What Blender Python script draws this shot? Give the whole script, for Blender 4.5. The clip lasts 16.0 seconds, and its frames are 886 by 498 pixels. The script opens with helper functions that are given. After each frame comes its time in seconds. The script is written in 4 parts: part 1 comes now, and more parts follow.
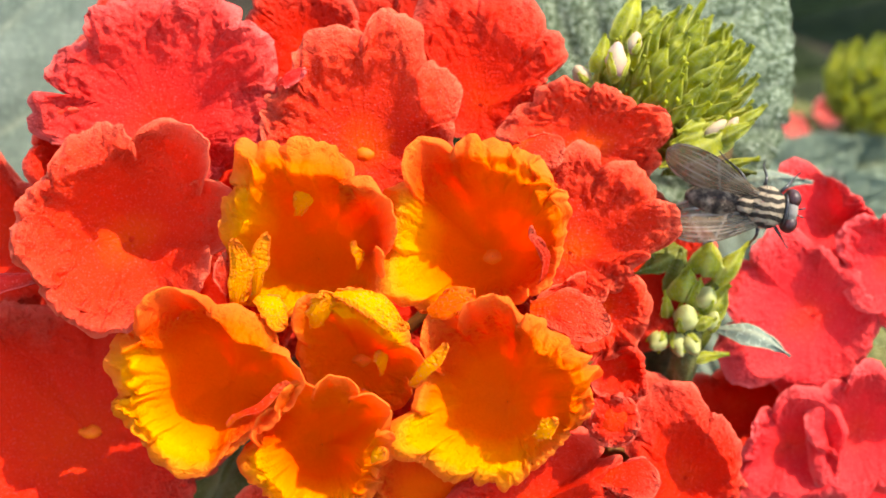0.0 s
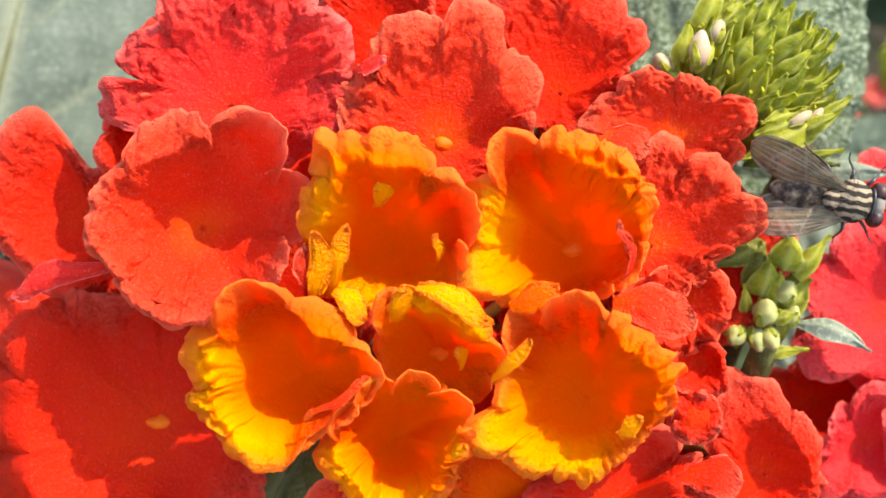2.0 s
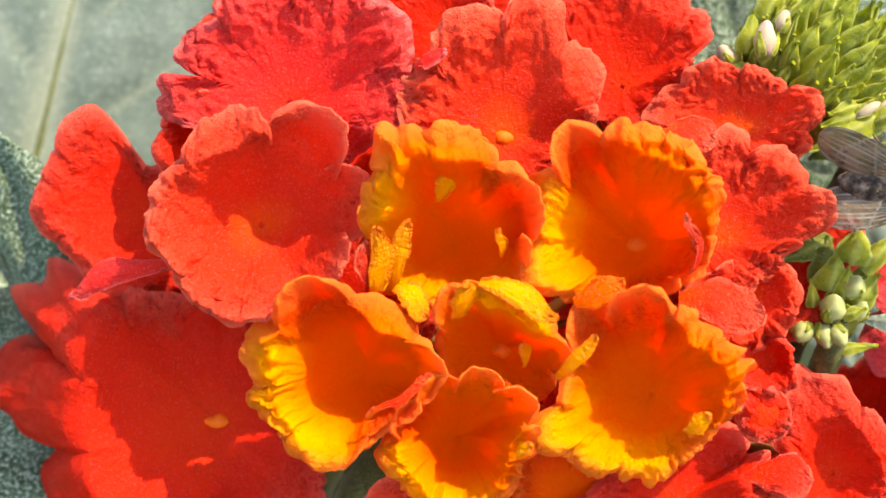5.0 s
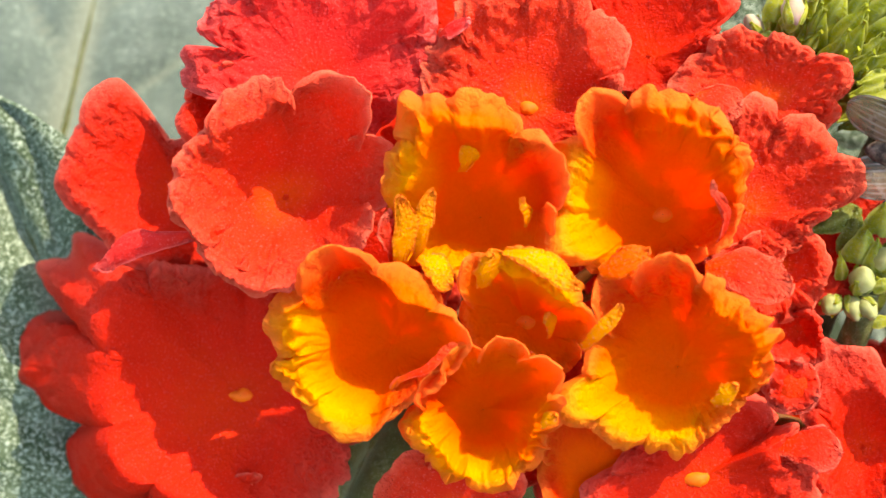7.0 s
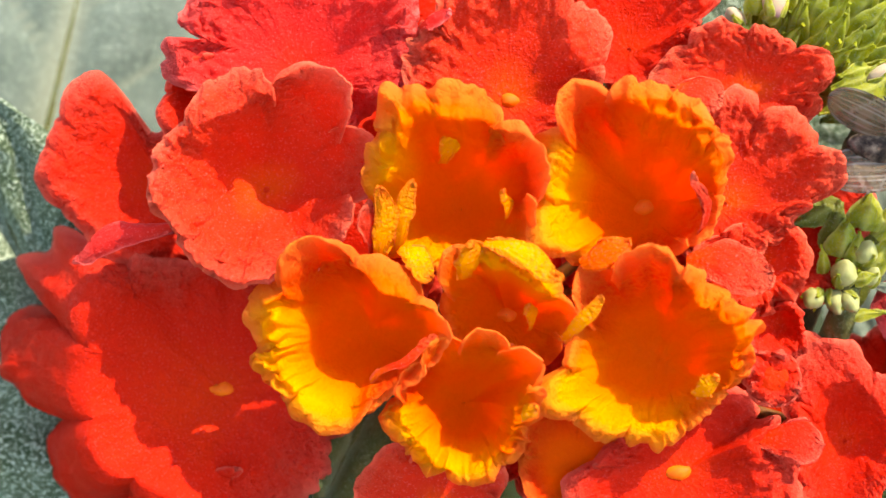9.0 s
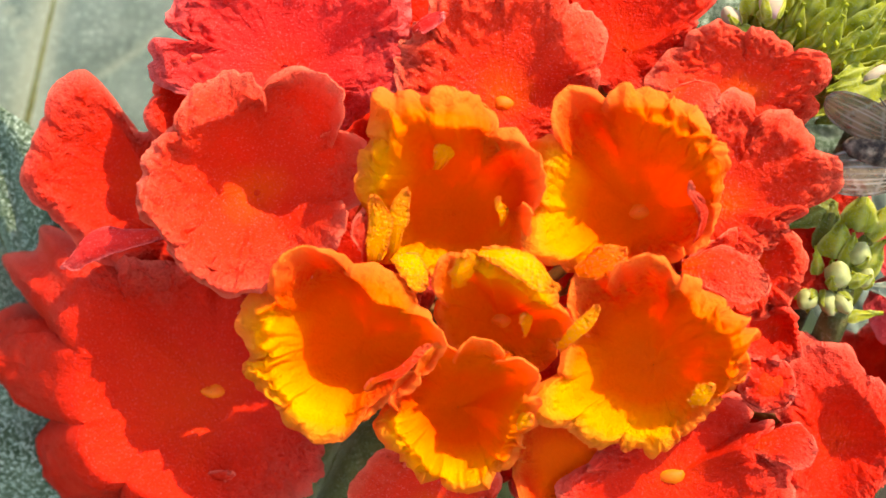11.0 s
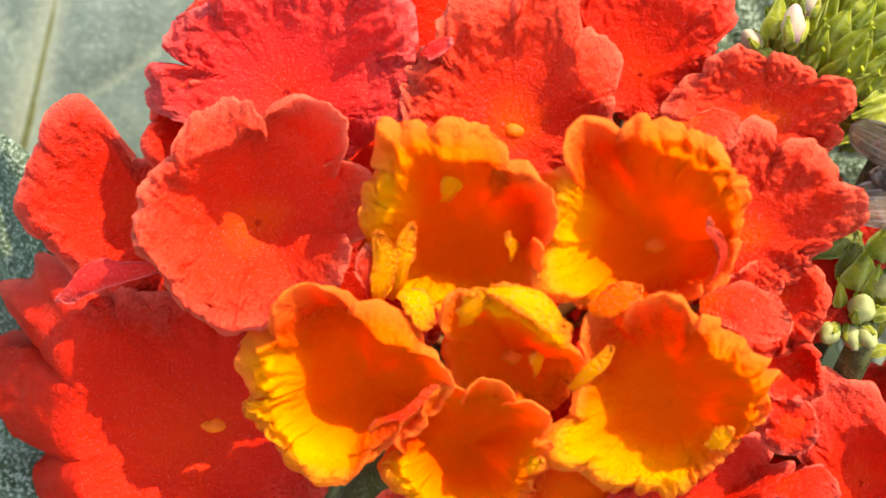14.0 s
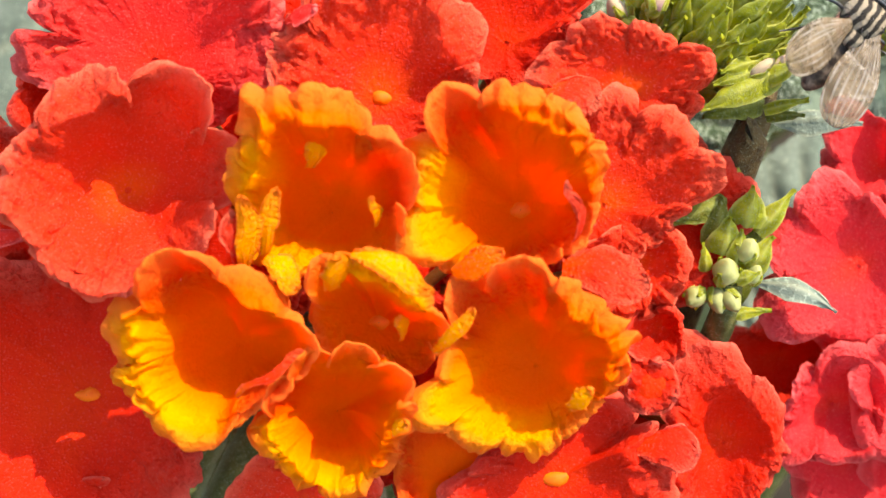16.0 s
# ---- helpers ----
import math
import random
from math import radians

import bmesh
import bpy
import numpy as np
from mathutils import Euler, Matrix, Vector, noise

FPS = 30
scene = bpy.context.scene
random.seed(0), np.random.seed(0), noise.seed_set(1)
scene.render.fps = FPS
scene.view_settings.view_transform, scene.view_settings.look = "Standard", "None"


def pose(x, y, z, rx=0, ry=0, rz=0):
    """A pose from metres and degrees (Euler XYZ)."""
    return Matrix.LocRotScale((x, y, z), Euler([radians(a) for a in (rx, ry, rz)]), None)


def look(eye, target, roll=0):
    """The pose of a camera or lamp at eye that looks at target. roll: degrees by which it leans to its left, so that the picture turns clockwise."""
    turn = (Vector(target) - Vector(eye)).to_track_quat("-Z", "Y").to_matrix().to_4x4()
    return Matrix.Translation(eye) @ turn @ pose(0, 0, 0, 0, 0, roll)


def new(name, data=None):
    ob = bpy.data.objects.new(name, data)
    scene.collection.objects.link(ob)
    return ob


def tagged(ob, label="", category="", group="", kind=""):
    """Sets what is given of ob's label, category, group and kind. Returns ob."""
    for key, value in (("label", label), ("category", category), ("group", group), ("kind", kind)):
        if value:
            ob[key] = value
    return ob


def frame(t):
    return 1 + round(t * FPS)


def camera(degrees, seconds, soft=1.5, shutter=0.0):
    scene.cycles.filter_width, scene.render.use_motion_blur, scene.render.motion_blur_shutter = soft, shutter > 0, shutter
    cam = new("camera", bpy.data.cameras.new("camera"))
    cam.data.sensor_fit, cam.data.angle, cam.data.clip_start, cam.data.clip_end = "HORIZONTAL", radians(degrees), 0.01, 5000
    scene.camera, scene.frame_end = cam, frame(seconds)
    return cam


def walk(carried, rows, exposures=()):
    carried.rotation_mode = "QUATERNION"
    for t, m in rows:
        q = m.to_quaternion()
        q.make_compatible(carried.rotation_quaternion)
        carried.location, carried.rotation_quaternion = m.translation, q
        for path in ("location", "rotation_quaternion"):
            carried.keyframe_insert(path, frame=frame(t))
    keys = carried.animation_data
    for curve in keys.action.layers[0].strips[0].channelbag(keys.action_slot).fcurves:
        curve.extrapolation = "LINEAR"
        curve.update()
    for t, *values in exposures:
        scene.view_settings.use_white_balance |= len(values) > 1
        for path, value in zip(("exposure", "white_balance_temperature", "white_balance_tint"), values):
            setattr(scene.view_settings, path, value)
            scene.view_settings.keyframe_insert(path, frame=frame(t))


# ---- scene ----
# ---------- camera and its walk ----------
MM = 0.001
# plant space: millimetres, x to the right, y up the slope, z towards the viewer; it leans 45 degrees in the world
PLANT = pose(0, 0, 0.55, 45, 0, 0)


def place(x, y, z, rx=0, ry=0, rz=0):
    """A world pose from plant space in millimetres."""
    return PLANT @ pose(x * MM, y * MM, z * MM, rx, ry, rz)


cam = camera(38.0, 16.0, soft=1.5)
cam.data.dof.use_dof, cam.data.dof.focus_distance, cam.data.dof.aperture_fstop = True, 0.077, 38
walk(cam, [
    (0, place(5.938, 0.746, 76.776, 0.914, -0.267, -0.465)),
    (0.5, place(5.042, 1.954, 75.672, 0.505, -0.499, -0.250)),
    (1, place(2.318, 0.951, 76.049, 0.341, -0.153, -0.670)),
    (1.5, place(2.544, 0.737, 76.287, 0.182, -0.276, -0.256)),
    (2, place(1.439, 2.332, 75.190, -0.563, -0.003, 0.022)),
    (2.5, place(-0.097, 2.104, 75.367, -0.928, 0.242, 0.024)),
    (3, place(1.356, 1.548, 75.690, -0.907, 0.125, 0.040)),
    (3.5, place(0.000, 0.000, 75.000, 0.002, -0.004, 0.002)),
    (3.7, place(-1.088, 1.545, 75.400, -1.186, 0.254, -0.113)),
    (5.8, place(1.892, 1.219, 73.434, 0.247, 2.177, -0.285)),
    (6, place(2.379, 1.234, 73.208, 0.239, 2.418, -0.346)),
    (6.5, place(0.625, 1.478, 72.806, 0.030, 2.941, -0.366)),
    (7, place(0.001, -0.272, 73.761, -0.143, 2.786, -0.382)),
    (7.5, place(1.824, -0.744, 73.949, 0.133, 2.664, -0.176)),
    (8, place(-0.394, -0.889, 73.660, 0.076, 2.570, -0.233)),
    (8.5, place(0.897, -0.186, 73.641, -0.157, 2.232, -0.307)),
    (9, place(0.691, -1.182, 73.499, 0.186, 2.460, -0.329)),
    (9.2, place(0.196, -0.562, 73.556, 0.009, 2.399, -0.243)),
    (11.3, place(-0.318, 2.844, 72.647, -2.314, 1.384, -0.531)),
    (11.5, place(-0.303, 3.209, 72.497, -2.293, 1.393, -0.542)),
    (12, place(-0.523, 3.598, 71.537, -2.696, 1.802, -0.527)),
    (12.5, place(0.732, 3.986, 71.118, -2.863, 1.395, -0.440)),
    (13, place(1.398, 4.514, 69.845, -2.644, 1.427, -0.420)),
    (13.5, place(0.800, 5.267, 69.169, -2.492, 1.707, -0.449)),
    (14, place(-0.076, 5.012, 69.729, -2.860, 2.001, -0.442)),
    (14.5, place(1.557, 3.955, 70.180, -3.569, 1.212, -0.441)),
    (15, place(2.488, 3.742, 69.516, -4.042, 0.375, -0.451)),
    (15.5, place(2.583, 3.576, 70.053, -3.489, 0.493, -0.584)),
    (16, place(3.977, 4.015, 70.477, -3.612, -0.756, -0.604)),
], exposures=[(0.0, 2.29, 7300, 10), (16.0, 2.29, 7300, 10)])

# ---------- world, sun, exposure ----------
SUN = (PLANT.to_3x3() @ Vector((0.46, 0.65, 0.50))).normalized()
world = bpy.data.worlds.new("sky")
scene.world = world
world.use_nodes = True
sky = world.node_tree.nodes.new("ShaderNodeTexSky")
sky.sky_type, sky.sun_disc = "NISHITA", False
sky.sun_elevation, sky.sun_rotation = math.asin(SUN.z), math.atan2(SUN.x, SUN.y)
back = world.node_tree.nodes["Background"]
back.inputs["Strength"].default_value = 0.15
world.node_tree.links.new(sky.outputs["Color"], back.inputs["Color"])
sun = new("sun", bpy.data.lights.new("sun", "SUN"))
sun.data.energy, sun.data.angle, sun.data.color = 2.1, radians(0.5), (1.0, 0.95, 0.86)
sun.matrix_world = look(SUN * 3, (0, 0, 0))


# ---------- materials ----------
def material(name, rough=0.6, spec=0.3, metal=0.0):
    m = bpy.data.materials.new(name)
    m.use_nodes = True
    b = m.node_tree.nodes["Principled BSDF"]
    b.inputs["Roughness"].default_value = rough
    b.inputs["Specular IOR Level"].default_value = spec
    b.inputs["Metallic"].default_value = metal
    return m, m.node_tree.nodes, m.node_tree.links, b


def noise_node(n, l, scale, detail=3.0, rough=0.55, coord=None):
    tex = n.new("ShaderNodeTexNoise")
    tex.inputs["Scale"].default_value, tex.inputs["Detail"].default_value = scale, detail
    tex.inputs["Roughness"].default_value = rough
    if coord is None:
        coord = n.new("ShaderNodeTexCoord").outputs["Object"]
    l.new(coord, tex.inputs["Vector"])
    return tex.outputs["Fac"]


def ramp(n, l, fac, *stops):
    r = n.new("ShaderNodeValToRGB")
    while len(r.color_ramp.elements) < len(stops):
        r.color_ramp.elements.new(0.5)
    for e, (p, c) in zip(r.color_ramp.elements, stops):
        e.position, e.color = p, (*c, 1) if len(c) == 3 else c
    l.new(fac, r.inputs["Fac"])
    return r.outputs["Color"]


def mix(n, l, fac, a, b, kind="MIX"):
    x = n.new("ShaderNodeMix")
    x.data_type, x.blend_type = "RGBA", kind
    for sock, v in ((x.inputs["Factor"], fac), (x.inputs["A"], a), (x.inputs["B"], b)):
        if isinstance(v, (int, float)):
            sock.default_value = v
        elif isinstance(v, tuple):
            sock.default_value = (*v, 1)
        else:
            l.new(v, sock)
    return x.outputs["Result"]


def attribute(n, name):
    a = n.new("ShaderNodeAttribute")
    a.attribute_name = name
    return a.outputs["Fac"]


def bump(n, l, b, height, strength, distance):
    k = n.new("ShaderNodeBump")
    k.inputs["Strength"].default_value, k.inputs["Distance"].default_value = strength, distance
    l.new(height, k.inputs["Height"])
    l.new(k.outputs["Normal"], b.inputs["Normal"])
    return k


def translucent(m, n, l, b, colour, amount, normal=None):
    t = n.new("ShaderNodeBsdfTranslucent")
    l.new(colour, t.inputs["Color"])
    if normal:
        l.new(normal.outputs["Normal"], t.inputs["Normal"])
    s = n.new("ShaderNodeMixShader")
    s.inputs["Fac"].default_value = amount
    l.new(b.outputs["BSDF"], s.inputs[1])
    l.new(t.outputs["BSDF"], s.inputs[2])
    l.new(s.outputs["Shader"], n["Material Output"].inputs["Surface"])


def crepe(n, l, grain):
    """Relief of a petal: fine grain, and a net of crinkles that grows towards the rim; the net alone as well."""
    net = ramp(n, l, noise_node(n, l, 1700, 4, 0.6), (0.32, (0, 0, 0)), (0.50, (1, 1, 1)), (0.68, (0, 0, 0)))
    where = ramp(n, l, attribute(n, "rim"), (0.40, (0, 0, 0)), (0.85, (1, 1, 1)))
    patch = ramp(n, l, noise_node(n, l, 330, 2), (0.40, (0.25, 0.25, 0.25)), (0.60, (1, 1, 1)))
    net = mix(n, l, 1.0, mix(n, l, 1.0, net, where, "MULTIPLY"), patch, "MULTIPLY")
    return mix(n, l, 0.45, mix(n, l, 0.6, grain, noise_node(n, l, 1900, 4, 0.65)), net), net


def petal_material(name, heart, flesh, edge, thin=0.42, glint=0.34):
    """A velvety petal: the colour runs from the throat over the flesh to a thin paler edge, which imitates lit rims."""
    m, n, l, b = material(name, 0.55, 0.07)
    along = attribute(n, "along")
    big = noise_node(n, l, 420, 3)
    grain = noise_node(n, l, 4200, 3, 0.7)
    shift = n.new("ShaderNodeMath")
    shift.operation = "MULTIPLY_ADD"
    l.new(big, shift.inputs[0])
    shift.inputs[1].default_value = 0.5
    l.new(along, shift.inputs[2])
    col = ramp(n, l, shift.outputs[0], (0.22, heart), (0.62, flesh), (1.25, flesh))
    tone = ramp(n, l, grain, (0.3, (0.90, 0.70, 0.70)), (0.7, (1.0, 1.0, 1.0)))
    col = mix(n, l, 0.55, col, tone, "MULTIPLY")
    # pale rim band: colour standing in for sun on the rolled edge
    rim = ramp(n, l, attribute(n, "rim"), (0.80, (0, 0, 0)), (0.93, (0.35, 0.35, 0.35)), (0.985, (1, 1, 1)))
    col = mix(n, l, rim, col, edge)
    # pale pink specks painted in for the sparkle of sunlit papillae
    specks = ramp(n, l, noise_node(n, l, 7500, 1, 0.5), (0.60, (0, 0, 0)), (0.70, (glint, glint, glint)))
    col = mix(n, l, specks, col, (0.88, 0.17, 0.15))
    height, net = crepe(n, l, grain)
    # crinkle ridges coloured paler, as though they caught the light
    col = mix(n, l, ramp(n, l, net, (0.1, (0, 0, 0)), (1.0, (0.42, 0.42, 0.42))), col, edge)
    l.new(col, b.inputs["Base Color"])
    nb = bump(n, l, b, height, 1.0, 0.00046)
    translucent(m, n, l, b, col, thin, nb)
    return m


RED = petal_material("red petal", (0.74, 0.034, 0.002), (0.72, 0.020, 0.004), (0.82, 0.12, 0.070), 0.42, 0.18)
SCARLET = petal_material("scarlet petal", (0.80, 0.085, 0.003), (0.76, 0.034, 0.008), (0.84, 0.14, 0.070))
PINK = petal_material("pink red petal", (0.78, 0.032, 0.011), (0.77, 0.028, 0.020), (0.86, 0.13, 0.105))
ROSE = petal_material("rosy red petal", (0.82, 0.038, 0.018), (0.81, 0.032, 0.036), (0.88, 0.13, 0.12))
FADED = petal_material("faded rose petal", (0.74, 0.22, 0.12), (0.70, 0.15, 0.12), (0.80, 0.30, 0.25))
ORANGE = petal_material("orange petal", (0.93, 0.170, 0.0005), (0.93, 0.135, 0.0005), (0.92, 0.19, 0.015))
EMBER = petal_material("ember petal", (0.92, 0.15, 0.0005), (0.90, 0.042, 0.004), (0.90, 0.11, 0.028))
# orange as it looks in full sun, given to the lobes that are lit
LIT_YELLOW = petal_material("sunlit yellow orange petal", (0.94, 0.26, 0.0005), (0.94, 0.36, 0.0005), (0.93, 0.22, 0.012))


def flame_material():
    """Petals of young florets: red to orange from lobe to lobe, yellow painted on sunlit lobes, warmer at the throat.
    """
    m, n, l, b = material("flame petal", 0.55, 0.05)
    big = noise_node(n, l, 420, 3)
    grain = noise_node(n, l, 4200, 3, 0.7)
    shift = n.new("ShaderNodeMath")
    shift.operation = "MULTIPLY_ADD"
    l.new(big, shift.inputs[0])
    shift.inputs[1].default_value = 0.25
    l.new(attribute(n, "tint"), shift.inputs[2])
    outer = ramp(n, l, shift.outputs[0], (0.10, (0.80, 0.050, 0.003)), (0.55, (0.88, 0.125, 0.0004)), (1.1, (0.94, 0.42, 0.0003)))
    # holds the yellow back to the outer part, where sunlight would begin
    inner = ramp(n, l, attribute(n, "along"), (0.42, (1, 1, 1)), (0.74, (0, 0, 0)))
    col = mix(n, l, inner, outer, (0.93, 0.140, 0.0004))
    col = mix(n, l, 0.45, col, ramp(n, l, grain, (0.3, (0.90, 0.74, 0.74)), (0.7, (1, 1, 1))), "MULTIPLY")
    rim = ramp(n, l, attribute(n, "rim"), (0.78, (0, 0, 0)), (0.93, (0.50, 0.50, 0.50)), (0.985, (0.9, 0.9, 0.9)))
    col = mix(n, l, rim, col, (0.92, 0.22, 0.035))
    height, net = crepe(n, l, grain)
    # brighter ridges are painted too, in place of light on the crinkles
    col = mix(n, l, ramp(n, l, net, (0.1, (0, 0, 0)), (1.0, (0.35, 0.35, 0.35))), col, (0.93, 0.30, 0.020))
    l.new(col, b.inputs["Base Color"])
    nb = bump(n, l, b, height, 0.9, 0.00034)
    translucent(m, n, l, b, col, 0.58, nb)
    return m


FLAME = flame_material()


def throat_material():
    m, n, l, b = material("yellow throat", 0.6, 0.2)
    col = ramp(n, l, noise_node(n, l, 900), (0.3, (0.82, 0.10, 0.002)), (0.7, (0.86, 0.19, 0.003)))
    l.new(col, b.inputs["Base Color"])
    translucent(m, n, l, b, col, 0.25)
    return m


THROAT = throat_material()


def green_material(name, low, high, vein, scale=600, hair=0.3, relief=0.0002, clear=0.22, fine=9, cut=0.56):
    m, n, l, b = material(name, 0.55, 0.12)
    col = ramp(n, l, noise_node(n, l, scale, 4), (0.3, low), (0.7, high))
    col = mix(n, l, attribute(n, "vein"), col, vein)
    fuzz = noise_node(n, l, scale * fine, 2, 0.7)
    down = ramp(n, l, fuzz, (cut, (0, 0, 0)), (cut + 0.11, (hair, hair, hair)))
    col = mix(n, l, down, col, (0.42, 0.48, 0.34))
    l.new(col, b.inputs["Base Color"])
    bump(n, l, b, mix(n, l, 0.5, fuzz, noise_node(n, l, scale * 2.5, 3)), 0.7, relief)
    translucent(m, n, l, b, col, clear)
    return m


LEAF = green_material("hairy leaf", (0.030, 0.052, 0.018), (0.095, 0.125, 0.065), (0.20, 0.24, 0.15), 700, 0.85, 0.0011, 0.12, 5.5, 0.51)
GREY_LEAF = green_material("grey green leaf", (0.095, 0.118, 0.086), (0.150, 0.175, 0.132), (0.24, 0.25, 0.165), 300, 0.35, 0.0003, 0.12)
SAGE = green_material("sage leaf", (0.10, 0.13, 0.085), (0.19, 0.23, 0.15), (0.22, 0.26, 0.18), 300, 0.2, 0.0003, 0.12)
# near-black green: the shade inside the bush is put into this colour
SHADE_LEAF = green_material("green leaf darkened as in shade", (0.009, 0.016, 0.004), (0.021, 0.031, 0.008), (0.05, 0.07, 0.02), 300, 0.0, 0.0003, 0.15)
BRACT = green_material("fresh green bract", (0.20, 0.23, 0.005), (0.58, 0.57, 0.03), (0.70, 0.68, 0.18), 1300, 0.4, 0.0003, 0.6, 5.0, 0.54)
OLIVE = green_material("olive bract", (0.06, 0.07, 0.006), (0.17, 0.17, 0.012), (0.28, 0.28, 0.06), 1300, 0.3, 0.0003, 0.35, 5.0)
STEM = green_material("green stem", (0.06, 0.065, 0.015), (0.13, 0.12, 0.03), (0.2, 0.2, 0.1), 800, 0.3, 0.0004, 0.05)
WOODY = green_material("brownish stem", (0.045, 0.026, 0.009), (0.13, 0.080, 0.024), (0.2, 0.2, 0.1), 1400, 0.22, 0.0005, 0.05, 5.0)
TUBE = green_material("reddish flower tube", (0.16, 0.05, 0.012), (0.22, 0.09, 0.015), (0.2, 0.1, 0.02), 800, 0.1, 0.0001, 0.25)


def bud_material(name, low, high):
    m, n, l, b = material(name, 0.55, 0.3)
    col = ramp(n, l, noise_node(n, l, 700, 3), (0.35, low), (0.65, high))
    l.new(col, b.inputs["Base Color"])
    bump(n, l, b, noise_node(n, l, 4000), 0.4, 0.0001)
    translucent(m, n, l, b, col, 0.25)
    return m


PINK_BUD = bud_material("pale pink bud", (0.42, 0.34, 0.16), (0.50, 0.30, 0.24))
CREAM_BUD = bud_material("cream bud", (0.27, 0.28, 0.07), (0.44, 0.42, 0.17))


def plain(name, low, high, scale, rough=0.5, spec=0.4, relief=0.00005):
    m, n, l, b = material(name, rough, spec)
    l.new(ramp(n, l, noise_node(n, l, scale, 4), (0.35, low), (0.65, high)), b.inputs["Base Color"])
    bump(n, l, b, noise_node(n, l, scale * 3), 0.5, relief)
    return m


def striped_material():
    """Dusty grey thorax with dark lengthwise stripes."""
    m, n, l, b = material("striped thorax", 0.75, 0.15)
    co = n.new("ShaderNodeTexCoord").outputs["Object"]
    w = n.new("ShaderNodeTexWave")
    w.wave_type, w.bands_direction = "BANDS", "Y"
    w.inputs["Scale"].default_value, w.inputs["Distortion"].default_value = 640, 4.0
    w.inputs["Detail"].default_value, w.inputs["Detail Scale"].default_value = 2.0, 1.6
    l.new(co, w.inputs["Vector"])
    col = ramp(n, l, w.outputs["Fac"], (0.40, (0.020, 0.015, 0.010)), (0.80, (0.24, 0.185, 0.12)))
    l.new(col, b.inputs["Base Color"])
    bump(n, l, b, noise_node(n, l, 5000, 4), 0.9, 0.00012)
    return m


def checked_material():
    """Brown abdomen mottled with pale dust, with dark seams across."""
    m, n, l, b = material("striped abdomen", 0.65, 0.2)
    co = n.new("ShaderNodeTexCoord").outputs["Object"]
    w = n.new("ShaderNodeTexWave")
    w.wave_type, w.bands_direction = "BANDS", "X"
    w.inputs["Scale"].default_value, w.inputs["Distortion"].default_value, w.inputs["Detail Scale"].default_value = 300, 6.0, 700
    l.new(co, w.inputs["Vector"])
    seams = ramp(n, l, w.outputs["Fac"], (0.25, (0.3, 0.27, 0.25)), (0.6, (1, 1, 1)))
    specks = ramp(n, l, noise_node(n, l, 1900, 4, 0.65), (0.40, (0.025, 0.014, 0.008)), (0.66, (0.24, 0.18, 0.12)))
    l.new(mix(n, l, 1.0, specks, seams, "MULTIPLY"), b.inputs["Base Color"])
    bump(n, l, b, noise_node(n, l, 5000, 3), 0.7, 0.00008)
    return m


def wing_material():
    m, n, l, b = material("clear brownish wing", 0.34, 0.22)
    col = ramp(n, l, noise_node(n, l, 700, 3), (0.35, (0.075, 0.046, 0.020)), (0.65, (0.20, 0.135, 0.075)))
    col = mix(n, l, attribute(n, "vein"), col, (0.36, 0.31, 0.26))
    l.new(col, b.inputs["Base Color"])
    bump(n, l, b, noise_node(n, l, 1500, 4), 1.0, 0.00030)
    clear = n.new("ShaderNodeBsdfTransparent")
    s = n.new("ShaderNodeMixShader")
    s.inputs["Fac"].default_value = 0.28
    l.new(b.outputs["BSDF"], s.inputs[1])
    l.new(clear.outputs["BSDF"], s.inputs[2])
    l.new(s.outputs["Shader"], n["Material Output"].inputs["Surface"])
    return m


THORAX, ABDOMEN, WING = striped_material(), checked_material(), wing_material()
EYE = plain("dark red eye", (0.020, 0.006, 0.005), (0.045, 0.010, 0.008), 3000, 0.45, 0.4)
FACE = plain("silvery face", (0.09, 0.075, 0.06), (0.24, 0.21, 0.17), 1500)
LEG = plain("black leg", (0.010, 0.008, 0.008), (0.025, 0.02, 0.018), 2000, 0.4, 0.5)
SOIL = plain("dark soil", (0.010, 0.008, 0.005), (0.03, 0.023, 0.014), 60, 0.95, 0.1, 0.004)


# ---------- mesh helpers ----------
def build(name, verts, faces, mat, parent=None, label="", at=(0, 0, 0), values=None, smooth=True):
    """One mesh object from millimetres; `at` is its origin in its parent's space."""
    me = bpy.data.meshes.new(name)
    origin = np.array(at, float)
    me.from_pydata((np.array(verts, float) * MM).tolist(), [], faces)
    for key, data in (values or {}).items():
        a = me.attributes.new(key, "FLOAT", "POINT")
        a.data.foreach_set("value", np.asarray(data, "f"))
    me.materials.append(mat)
    if smooth:
        me.polygons.foreach_set("use_smooth", [True] * len(me.polygons))
        me.set_sharp_from_angle(angle=radians(75))
    ob = new(name, me)
    if parent:
        ob.parent = parent
        ob.location = Vector(origin * MM)
    if label:
        tagged(ob, label)
    return ob


def thing(name, at, label, category, group="", kind=""):
    ob = new(name)
    ob.matrix_world = place(*at)
    ob.empty_display_size = 0.002
    return tagged(ob, label, category, group, kind)


